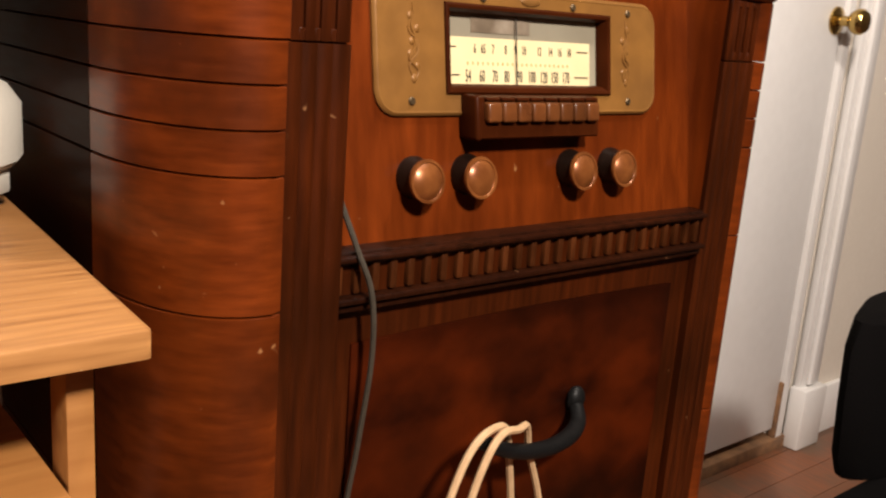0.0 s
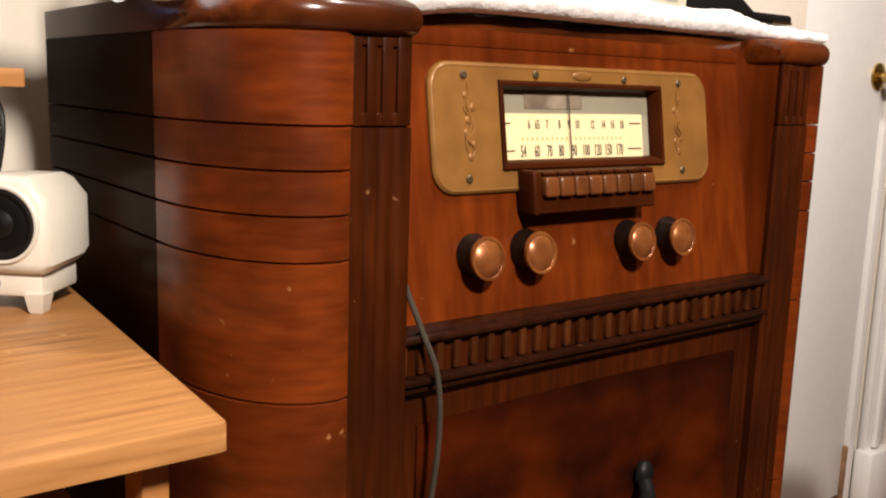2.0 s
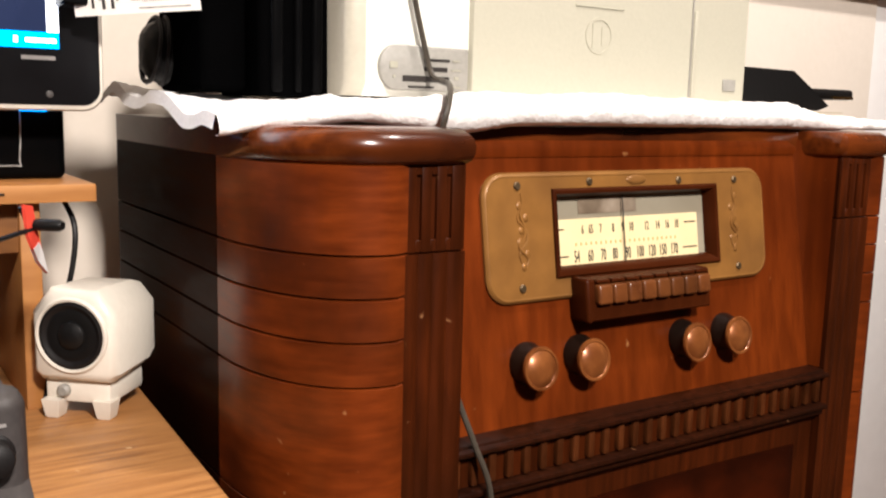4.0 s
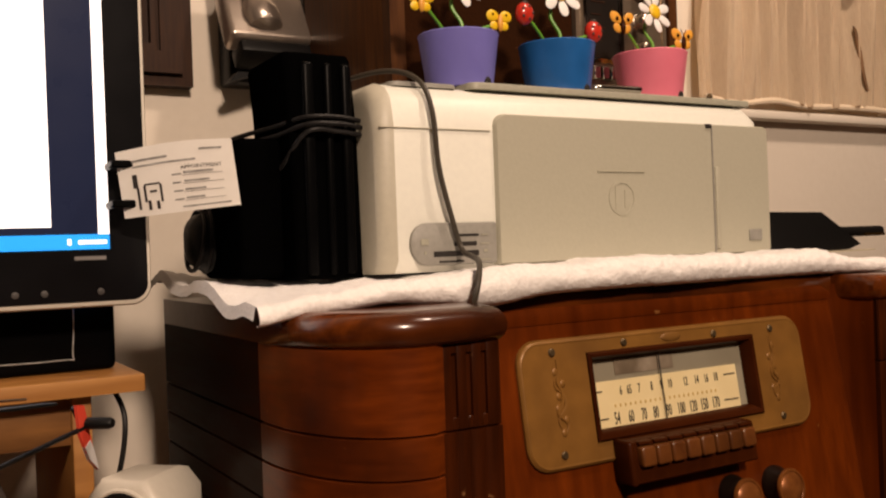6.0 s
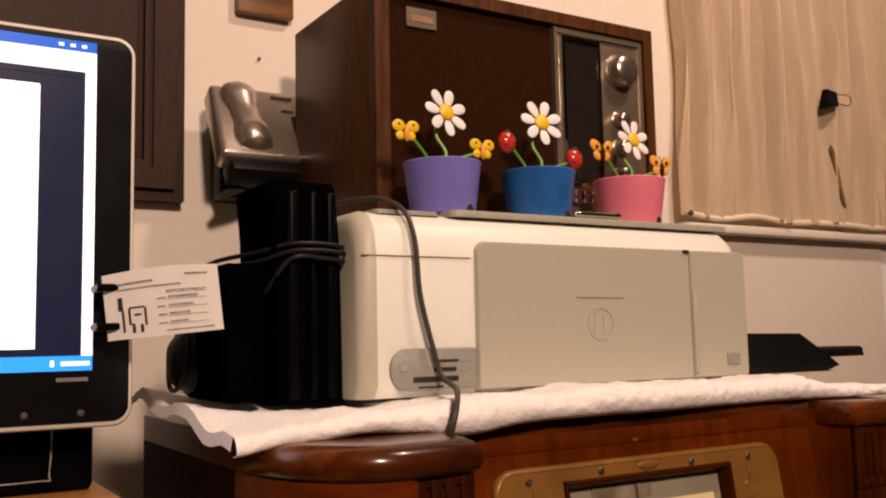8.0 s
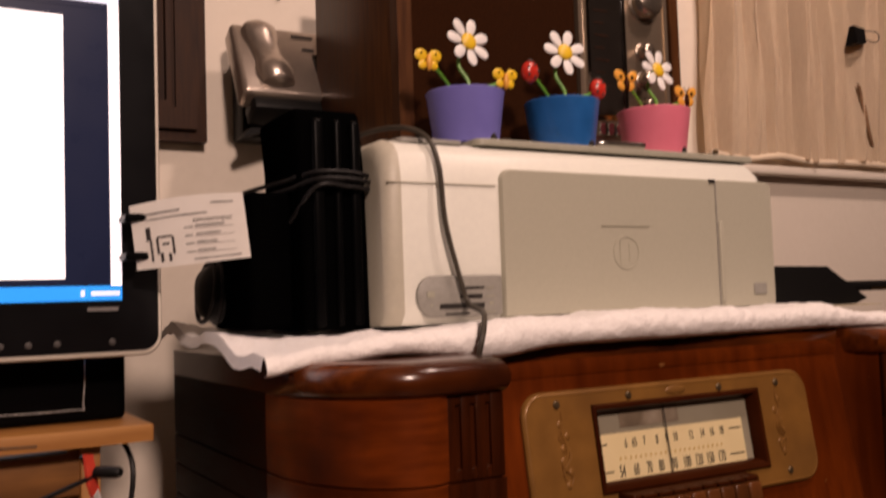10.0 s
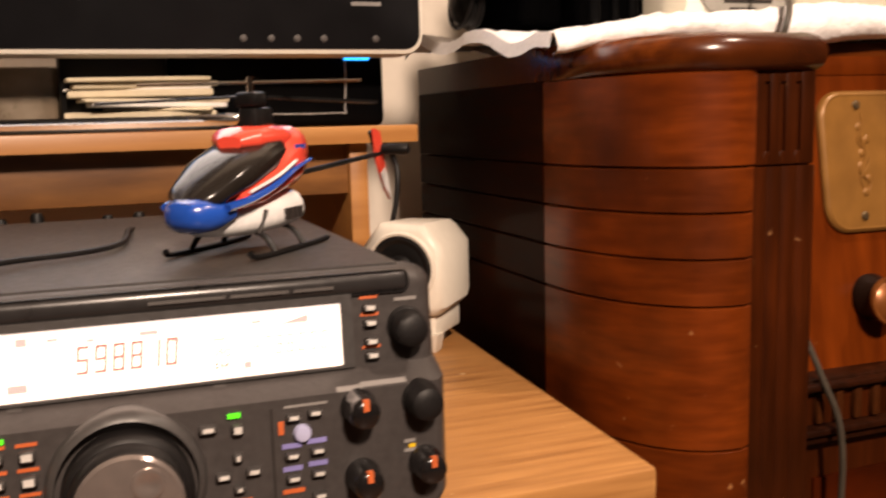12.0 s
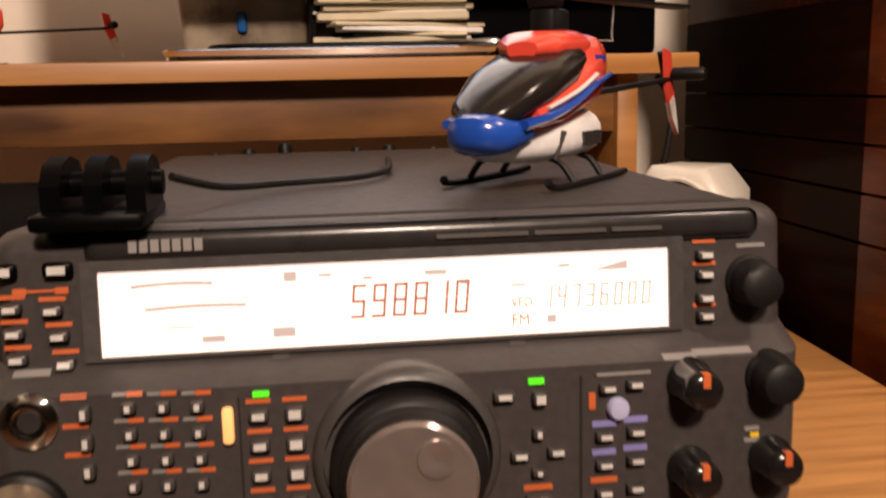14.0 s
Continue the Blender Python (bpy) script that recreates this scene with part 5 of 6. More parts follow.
    art = bmesh.new()
    for u0, u1, v0, v1 in ((.11, .15, .42, .62), (.135, .155, .10, .42), (.20, .33, .44, .465), (.19, .21, .20, .44), (.325, .345, .18, .44), (.215, .24, .08, .22), (.285, .31, .08, .20), (.24, .30, .33, .36)):
        merge(art, sheet(u0, u1, v0, v1, 0.0006, 0.0002, 2))
    part("small_drawing", art, INK, c, "small line drawing")
    for v in (0.28, 0.88):
        part("clip", box(-0.156, -0.138, 0.226, 0.2565, 1.030 + 0.052 * v, 1.036 + 0.052 * v, 0.0015, 1), BLACK_GLOSS, c)


monitor()


def speaker():
    s = thing("desktop_speaker", pose(-0.1385, 0.238, 0.7325, 0, 0, -42) @ Matrix.Scale(0.84, 4), "ivory plastic desktop speaker with a black cone", "speaker")
    w, z0, z1 = 0.041, 0.036, 0.122
    face = [(-w, z0 + 0.008), (-w + 0.008, z0), (w - 0.008, z0), (w, z0 + 0.008), (w, z1 - 0.022), (w - 0.018, z1), (-w + 0.018, z1), (-w, z1 - 0.022)]
    loops = [[(x, y, z) for x, z in inset(face, d)] for y, d in ((-0.040, 0.007), (-0.037, 0.003), (-0.032, 0.0), (0.030, 0.002), (0.055, 0.009))]
    cab = part("cabinet", loft(loops), SPEAKER_WHITE, s, world_space=False)
    cz = 0.080
    part("cone_ring", lathe([(0.0350, 0.038), (0.0350, 0.0415), (0.0335, 0.0430), (0.0315, 0.0425), (0.0305, 0.039)], (0, 0, cz), "-y", 36), SPEAKER_WHITE, s, world_space=False)
    part("surround", lathe([(0.0308, 0.0385), (0.0308, 0.0416), (0.0280, 0.0424), (0.0255, 0.0410), (0.0240, 0.0402), (0.012, 0.0400), (0, 0.0400)], (0, 0, cz), "-y", 36), RUBBER, s, "black rubber surround", world_space=False)
    part("cone", lathe([(0.0235, 0.0404), (0.020, 0.0412), (0.0130, 0.0404), (0.0125, 0.0420), (0.0085, 0.0445), (0.004, 0.0455), (0, 0.0457)], (0, 0, cz), "-y", 30), BLACK, s, "black paper cone", world_space=False)
    part("foot_block", box(-0.034, 0.030, -0.030, 0.035, 0.014, 0.037, 0.004, 2), SPEAKER_WHITE, s, world_space=False)
    for fx, fy in ((-0.024, -0.030), (0.024, -0.026), (0.0, 0.034)):
        part("foot", loft([[(fx - r, fy - r, z), (fx + r, fy - r, z), (fx + r, fy + r, z), (fx - r, fy + r, z)] for z, r in ((0.0, 0.005), (0.002, 0.0065), (0.018, 0.009))]), SPEAKER_WHITE, s, world_space=False)
    part("volume_wheel", lathe([(0.006, 0.028), (0.006, 0.034), (0.004, 0.036), (0, 0.036)], (-0.014, 0, 0.026), "-y", 16), PRINTER_MID, s, world_space=False)


speaker()


# ---------------------------------------------------------------- transceiver
RX0, RX1, RY, RZ0, RZ1 = -0.499, -0.239, -0.090, 0.746, 0.852


def face_y(z):
    """The front face: upright at the display, a sloping shoulder, then the lower panel standing out."""
    if z > 0.8100:
        return RY + 0.10 * (z - 0.8100)
    if z > 0.8035:
        return RY - 0.013 * (0.8100 - z) / 0.0065
    return RY - 0.013 + 0.02 * (z - 0.8035)


def on_face(bm):
    return shift(bm, lambda x, y, z: (x, y + face_y(z), z))


def on_lower(bm):
    """On the plane of the lower panel alone, for round parts that rise past the shoulder."""
    return shift(bm, lambda x, y, z: (x, y + RY - 0.0135, z))


def segments(bm, text, x, z, w, h, step, t):
    """Slanted seven-segment digits on the display."""
    lit = {"0": "abcdef", "1": "bc", "3": "abgcd", "4": "fgbc", "5": "afgcd", "6": "afgecd", "7": "abc", "8": "abcdefg", "9": "abcdfg"}
    bars = {"a": (0, h - t, w, h), "d": (0, 0, w, t), "g": (0, h / 2 - t / 2, w, h / 2 + t / 2), "f": (0, h / 2, t, h), "b": (w - t, h / 2, w, h), "e": (0, 0, t, h / 2), "c": (w - t, 0, w, h / 2)}
    for k, ch in enumerate(text):
        for q in lit[ch]:
            a, b, c, e = bars[q]
            piece = box(a + 0.0001, c - 0.0001, -0.0012, -0.0006, b + 0.0001, e - 0.0001)
            shift(piece, lambda px, py, pz: (x + k * step + px + 0.10 * pz, py, z + pz))
            merge(bm, piece)


def transceiver():
    t = thing("transceiver", ((RX0 + RX1) / 2, 0.06, 0.73), "charcoal desktop radio transceiver with a lit white display", "transceiver")
    # case with a domed top edge
    prof = [(RX0 + 0.004, RZ0 + 0.004), (RX1 - 0.004, RZ0 + 0.004), (RX1 - 0.0015, RZ0 + 0.02), (RX1 - 0.0015, RZ1 - 0.014), (RX1 - 0.006, RZ1 - 0.004), (RX1 - 0.016, RZ1), (RX0 + 0.016, RZ1), (RX0 + 0.006, RZ1 - 0.004), (RX0 + 0.0015, RZ1 - 0.014), (RX0 + 0.0015, RZ0 + 0.02)]
    loops = []
    for y, d in ((RY + 0.012, 0.0), (0.215, 0.0), (0.222, 0.004)):
        loops.append([(x, y, z) for x, z in inset(prof, d)])
    part("case", loft(loops), RIG_GREY, t, "matte charcoal metal case")
    # front moulding: three steps wrapping the face
    edge = round_rect(RX0, RX1, RZ0, RZ1 - 0.001, (0.006, 0.006, 0.012, 0.012), 5)
    bm = bmesh.new()
    rows = []
    for k in range(65):
        z = RZ0 + (RZ1 - 0.001 - RZ0) * k / 64
        near = 1 - min(1.0, min(k, 64 - k) / 5)
        half = 0.009 * (1 - math.sqrt(1 - near * near))
        xs = (RX0 + half, RX0 + half + 0.004, RX0 + half + 0.008, RX1 - half - 0.008, RX1 - half - 0.004, RX1 - half)
        yo = (0.008, 0.0016, 0.0, 0.0, 0.0016, 0.008)
        up = 0.006 * max(0.0, (k - 60) / 4) ** 2
        rows.append([(x, face_y(z) + o + up, z) for x, o in zip(xs, yo)] + [(RX1 - half, RY + 0.02, z), (RX0 + half, RY + 0.02, z)])
    part("front_frame", loft(rows, bm=bm), RIG_FACE, t, "dark moulded front panel")
    # glossy strip above the display
    part("gloss_strip", on_face(box(RX0 + 0.030, RX1 - 0.012, -0.0020, 0.002, 0.8405, 0.8500, 0.0035, 5)), RIG_STRIP, t)
    # display
    dx0, dx1, dz0, dz1 = -0.4655, -0.2825, 0.8115, 0.8380
    part("display_frame", on_face(holed([(dx0 - 0.005, dz0 - 0.0012), (dx1 + 0.005, dz0 - 0.0012), (dx1 + 0.005, dz1 + 0.0035), (dx0 - 0.005, dz1 + 0.0035)], [(dx0, dz0), (dx1, dz0), (dx1, dz1), (dx0, dz1)], -0.0022, 0.001)), RIG_GREY, t)
    disp = part("display", on_face(box(dx0, dx1, -0.0008, 0.001, dz0, dz1)), LCD, t, "bright white backlit display")
    bm = bmesh.new()
    for text, x0, w, h, step, tk in (("598810", -0.3885, 0.0046, 0.0110, 0.0067, 0.0011), ("14736000", -0.3255, 0.0030, 0.0078, 0.0048, 0.0008)):
        for k, ch in enumerate(text):
            digit = bmesh.new()
            segments(digit, ch, x0 + k * step, 0.8195, w, h, step, tk)
            tagged(part("digit", on_face(digit), LCD_INK if w > 0.004 else LCD_GREY, disp), kind="stuff")
    letters("VFO", -0.336, -0.0011, 0.8205, 0.0048, bm, "LEFT", 0.8, 0.0001)
    letters("FM", -0.336, -0.0011, 0.8145, 0.0055, bm, "LEFT", 0.9, 0.0001)
    tagged(part("readout", on_face(bm), LCD_INK, disp, "dark red mode letters"), kind="stuff")
    bm = bmesh.new()
    for z0c, x0c, x1c, amp in ((0.8310, -0.456, -0.431, 0.002), (0.8245, -0.452, -0.421, 0.002)):
        for k in range(10):
            u = k / 10
            xa = x0c + (x1c - x0c) * u
            zz = z0c + amp * math.sin(math.pi * (0.25 + 0.5 * u)) - (0.0008 if z0c < 0.826 else 0.0)
            box(xa, xa + (x1c - x0c) / 10, -0.0012, -0.0006, zz, zz + 0.0011, bm=bm)
    for a, b, c, e in ((-0.409, -0.405, 0.8325, 0.8355), (-0.398, -0.394, 0.8335, 0.8345), (-0.384, -0.381, 0.8320, 0.8330), (-0.364, -0.357, 0.8325, 0.8340), (-0.413, -0.406, 0.8150, 0.8180), (-0.435, -0.428, 0.8145, 0.8165), (-0.447, -0.437, 0.8195, 0.8200), (-0.320, -0.316, 0.8330, 0.8340), (-0.324, -0.321, 0.8150, 0.8175), (-0.3525, -0.3490, 0.8290, 0.8296), (-0.336, -0.331, 0.8275, 0.8282)):
        box(a, b, -0.0012, -0.0006, c, e, bm=bm)
    tri = loft([[(-0.3085, y, 0.8315), (-0.2965, y, 0.8315), (-0.2965, y, 0.8345)] for y in (-0.0012, -0.0006)])
    merge(bm, tri)
    tagged(part("meter_scale", on_face(bm), LCD_GREY, disp), kind="stuff")
    # small prints: light bars stand for maker's mark and legends
    bm = bmesh.new()
    for k in range(7):
        box(-0.4555 + k * 0.0033, -0.4530 + k * 0.0033, -0.0032, -0.0020, 0.8438, 0.8475, bm=bm)
    dim = bmesh.new()
    for a, b, z in ((-0.360, -0.330, 0.8442), (-0.328, -0.304, 0.8442), (-0.302, -0.285, 0.8442), (-0.4135, -0.4085, 0.8086), (-0.337, -0.332, 0.8086)):
        box(a, b, -0.0030 if z > 0.84 else -0.0006, 0.0, z, z + 0.0012, bm=dim)
    tagged(part("strip_print", on_face(dim), RIG_DIM, t, "dim grey printed line on the strip"), kind="stuff")
    tagged(part("maker_print", on_face(bm), RIG_LIGHT, t, "pale maker's marking as plain bars"), kind="stuff")
    def key(x, z, w, h, cap=RIG_CAP, d=0.0035):
        k = part("key", on_face(box(x - w / 2, x + w / 2, -d, 0.0005, z - h / 2, z + h / 2, min(w, h) * 0.28, 2)), cap, t)
        gw, gh = w * (0.36 if w < 0.0048 else 0.60), h * 0.56
        part("key_print", on_face(box(x - gw / 2, x + gw / 2, -d - 0.0003, -d + 0.0004, z - gh / 2, z + gh / 2)), RIG_GLYPH, k)

    def legend(bm, x, z, w, h):
        box(x - w / 2, x + w / 2, -0.0004, 0.0005, z - h / 2, z + h / 2, bm=bm)

    orange, pale, violet = bmesh.new(), bmesh.new(), bmesh.new()
    # left column
    for (x, z) in ((-0.4925, 0.8395), (-0.477, 0.8395)):
        key(x, z, 0.009 if x > -0.48 else 0.007, 0.0045, BLACK_GLOSS)
        legend(pale, x, z, 0.001, 0.001)
    for k, (x, z) in enumerate(((-0.4915, 0.828), (-0.4795, 0.827), (-0.491, 0.8205), (-0.478, 0.819), (-0.4905, 0.8125), (-0.4765, 0.8105))):
        key(x, z, 0.0062, 0.0030)
        legend(orange, x, z + 0.0033, 0.008, 0.0013)
    box(-0.487, -0.478, -0.0006, 0.0005, 0.8325, 0.8332, bm=orange)
    for x in (-0.489, -0.4765):
        box(x - 0.002, x + 0.002, -0.0006, 0.0005, 0.8318, 0.8338, bm=orange)
    jack = part("phone_jack", on_face(lathe([(0.0085, 0), (0.0085, 0.001), (0.0065, 0.002), (0.0050, 0.002), (0.0046, 0.0005), (0.0028, 0.0003), (0, 0.0003)], (-0.485, 0, 0.7965), "-y", 24)), CHROME, t, "headphone jack")
    part("jack_hole", on_face(lathe([(0.0033, 0), (0.0033, 0.0012), (0, 0.0012)], (-0.485, 0, 0.7965), "-y", 16)), DARK_VOID, jack)
    legend(pale, -0.486, 0.8085, 0.011, 0.0014)
    for k in range(3):
        key(-0.4690, 0.7985 - 0.0090 * k, 0.0042, 0.0050)
        legend(orange, -0.4720, 0.8033 - 0.0090 * k, 0.0075, 0.0014)
    # numeric pad
    for r in range(4):
        for c in range(3):
            x, z = -0.4562 + 0.0101 * c, 0.7995 - 0.0082 * r - 0.0004 * c
            key(x, z, 0.0044, 0.0036)
            legend(orange, x + 0.0018, z + 0.0036, 0.0046, 0.0013)
            legend(pale, x - 0.0026, z + 0.0037, 0.0040, 0.0010)
    part("amber_key", on_face(box(-0.4290, -0.4255, -0.0030, 0.0005, 0.7860, 0.7975, 0.0012, 2)), LED_AMBER, t, "glowing amber key")
    # keys beside the dial
    for c, x in enumerate((-0.4180, -0.4070)):
        for r in range(4):
            z = 0.7945 - 0.0096 * r
            key(x, z, 0.0062, 0.0036 + 0.0012 * (c == 1))
            legend(orange, x, z + 0.0040, 0.0075, 0.0013)
    part("green_led", on_face(box(-0.4195, -0.4145, -0.0012, 0.0005, 0.8000, 0.8016)), LED_GREEN, t)
    part("green_led", on_face(box(-0.3335, -0.3285, -0.0012, 0.0005, 0.7985, 0.8003)), LED_GREEN, t)
    for x, z, w, h in ((-0.3415, 0.7955, 0.0070, 0.0030), (-0.3300, 0.7940, 0.0050, 0.0048), (-0.3305, 0.7825, 0.0040, 0.0036), (-0.3365, 0.7755, 0.0062, 0.0028), (-0.3245, 0.7760, 0.0062, 0.0028), (-0.3305, 0.7695, 0.0045, 0.0024), (-0.3305, 0.7600, 0.0085, 0.0030)):
        key(x, z, w, h)
    legend(orange, -0.3305, 0.7637, 0.0095, 0.0018)
    for x, z, w in ((-0.3075, 0.7960, 0.006), (-0.2985, 0.7968, 0.006)):
        key(x, z, w, 0.0026)
    legend(pale, -0.302, 0.8000, 0.018, 0.0010)
    part("joy_key", on_face(lathe([(0.0038, 0), (0.0038, 0.0016), (0.0030, 0.0028), (0, 0.0032)], (-0.3040, 0, 0.7885), "-y", 18)), JOY_KEY, t, "pale blue-white round key")
    for r in range(3):
        for c, x in enumerate((-0.3085, -0.2980)):
            z = 0.7800 - 0.0096 * r + 0.0008 * c
            key(x, z, 0.0062, 0.0026)
            if r < 2:
                legend(violet, x, z + 0.0036, 0.0080, 0.0020)
    legend(orange, -0.3085, 0.7645, 0.0090, 0.0018)
    legend(orange, -0.3125, 0.7915, 0.0022, 0.0055)
    part("seam", on_face(box(-0.3165, -0.3158, -0.0006, 0.0005, 0.752, 0.8000)), DARK_VOID, t)
    part("seam", on_face(box(-0.4242, -0.4235, -0.0006, 0.0005, 0.752, 0.8000)), DARK_VOID, t)
    for k, z in enumerate((0.8350, 0.8285, 0.8205, 0.8145)):
        key(-0.2695, z, 0.0062, 0.0030)
    for z in (0.8392, 0.8318, 0.8178):
        legend(orange, -0.2695, z, 0.0080, 0.0013)
    for a, z, w in ((-0.2530, 0.8372, 0.010), (-0.283, 0.8042, 0.011), (-0.268, 0.8048, 0.020), (-0.258, 0.7785, 0.005), (-0.258, 0.7745, 0.005)):
        legend(pale, a, z, w, 0.0014)
    tagged(part("lower_legend", on_face(orange), RIG_ORANGE, t, "orange printed legends"), kind="stuff")
    tagged(part("pale_legend", on_face(pale), RIG_LIGHT, t, "pale printed legends"), kind="stuff")
    tagged(part("violet_legend", on_face(violet), RIG_VIOLET, t, "violet printed legends"), kind="stuff")

    def control(x, z, r, length, name="control_knob", mark=True):
        k = part(name, on_face(lathe([(r * 1.12, 0), (r * 1.12, length * 0.12), (r, length * 0.2), (r * 0.98, length * 0.75), (r * 0.90, length * 0.92), (r * 0.70, length), (r * 0.35, length * 1.04), (0, length * 1.05)], (x, 0, z), "-y", 26)), KNOB_GLOSS if mark else RUBBER, t)
        if mark:
            part("pointer_mark", on_face(box(x - 0.0012, x + 0.0012, -length - 0.0006, -length * 0.6, z + r * 0.25, z + r * 0.92)), RIG_ORANGE, k)

    control(-0.2535, 0.8255, 0.0076, 0.012, mark=False)
    control(-0.2525, 0.7965, 0.0074, 0.012, mark=False)
    control(-0.2800, 0.7965, 0.0068, 0.014)
    control(-0.2795, 0.7665, 0.0068, 0.014)
    control(-0.2515, 0.7685, 0.0066, 0.013)
    part("yellow_mark", on_face(box(-0.2585, -0.2555, -0.0005, 0.0005, 0.7755, 0.7770)), YELLOW, t)
    for x in (-0.4560, -0.4360):
        part("small_knob", on_face(lathe([(0.0060, 0), (0.0058, 0.008), (0.0045, 0.010), (0, 0.010)], (x, 0, 0.7560), "-y", 20)), RUBBER, t)
    # main tuning dial and its collar
    cx, cz = -0.3725, 0.7755
    part("dial_collar", on_lower(lathe([(0.0300, -0.012), (0.0300, 0.001), (0.0285, 0.004), (0.0265, 0.005), (0.0262, -0.012)], (cx, 0, cz + 0.002), "-y", 48)), RIG_GREY, t)
    dial = part("tuning_dial", on_lower(lathe([(0.0245, 0.0), (0.0245, 0.009), (0.0236, 0.0105), (0.0222, 0.0112), (0.0215, 0.0160), (0.0204, 0.0172)], (cx, 0, cz), "-y", 48)), RUBBER, t, "large black rubber tuning dial")
    part("dial_face", on_lower(lathe([(0.0200, 0.016), (0.0200, 0.0182), (0.0188, 0.0196), (0, 0.0200)], (cx, 0, cz), "-y", 48)), DIAL_METAL, dial, "satin metal dial face")
    part("finger_dimple", on_lower(lathe([(0.0062, 0.0195), (0.0060, 0.0206), (0.0050, 0.0208), (0.0030, 0.0200), (0, 0.0197)], (cx + 0.007, 0, cz + 0.0085), "-y", 24)), DIAL_METAL, dial)
    mic = part("microphone_plug", on_face(lathe([(0.0115, 0), (0.0115, 0.006), (0.0100, 0.008), (0.0100, 0.020), (0.0085, 0.022), (0.0080, 0.034), (0.005, 0.040), (0.0042, 0.05), (0, 0.05)], (-0.489, 0, 0.768), "-y", 26)), SILVER, t, "silver microphone plug")
    part("plug_ring", on_face(lathe([(0.0135, 0), (0.0135, 0.004), (0.0118, 0.005), (0.0115, 0.0)], (-0.489, 0, 0.768), "-y", 26)), BLACK, mic)
    for x in (-0.475, -0.262):
        part("foot", lathe([(0.010, 0.0), (0.011, 0.003), (0.011, RZ0 + 0.004 - 0.7325)], (x, -0.050, 0.7325), "z", 18), RUBBER, t)
        part("foot", lathe([(0.010, 0.0), (0.011, 0.003), (0.011, RZ0 + 0.004 - 0.7325)], (x, 0.190, 0.7325), "z", 18), RUBBER, t)


transceiver()


def on_transceiver():
    g = thing("camera_mount", (-0.474, -0.055, RZ1), "black plastic three-pronged camera mount on the transceiver", "mount")
    part("foot_plate", box(-0.492, -0.458, -0.078, -0.035, RZ1 - 0.0005, RZ1 + 0.005, 0.002, 2), BLACK_GLOSS, g)
    for k in range(3):
        x = -0.489 + k * 0.0125
        loops = [[(xx, -0.072, RZ1 + 0.004), (xx, -0.040, RZ1 + 0.004), (xx, -0.040, RZ1 + 0.013), (xx, -0.046, RZ1 + 0.019), (xx, -0.056, RZ1 + 0.021), (xx, -0.066, RZ1 + 0.019), (xx, -0.072, RZ1 + 0.013)] for xx in (x, x + 0.006)]
        part("prong", loft(loops), BLACK_GLOSS, g)
    part("pivot", lathe([(0.004, 0.0), (0.004, 0.036)], (-0.491, -0.056, RZ1 + 0.012), "x", 14), BLACK_GLOSS, g)
    part("cable", tube([(-0.455, -0.040, RZ1 + 0.012), (-0.440, -0.02, RZ1 + 0.006), (-0.42, 0.01, RZ1 + 0.0035), (-0.39, 0.03, RZ1 + 0.003), (-0.375, 0.06, RZ1 + 0.003), (-0.37, 0.12, RZ1 + 0.003), (-0.36, 0.240, RZ1 - 0.01)], 0.0016, 7), RUBBER, g)
    g.location += Vector((0.009, -0.018, 0))
    for px, tall in ((-0.462, 0.004), (-0.441, 0.006), (-0.418, 0.009), (-0.372, 0.005), (-0.351, 0.006), (-0.322, 0.004)):
        w = thing("rear_plug", (px, 0.232, 0.84), "small black plug at the back of the transceiver", "plug", "plugs behind the transceiver")
        part("plug_body", lathe([(0.0045, 0), (0.0045, 0.012 + tall), (0.0030, 0.015 + tall), (0, 0.015 + tall)], (px, 0.2275, RZ1 - 0.0185), "z", 12), BLACK, w)
        part("lead", tube([(px, 0.2275, RZ1 - 0.016), (px + 0.003, 0.234, RZ1 - 0.03), (px - 0.004, 0.237, 0.78), (px, 0.240, 0.7345)], 0.0022, 6), RUBBER, w)
    b = thing("black_bag", (-0.56, 0.0, 0.73), "black fabric bag standing beside the transceiver", "bag")
    part("bag_body", box(-0.64, -0.512, -0.02, 0.20, 0.7325, 0.842, 0.02, 4), CHAIR_BLACK, b)


on_transceiver()


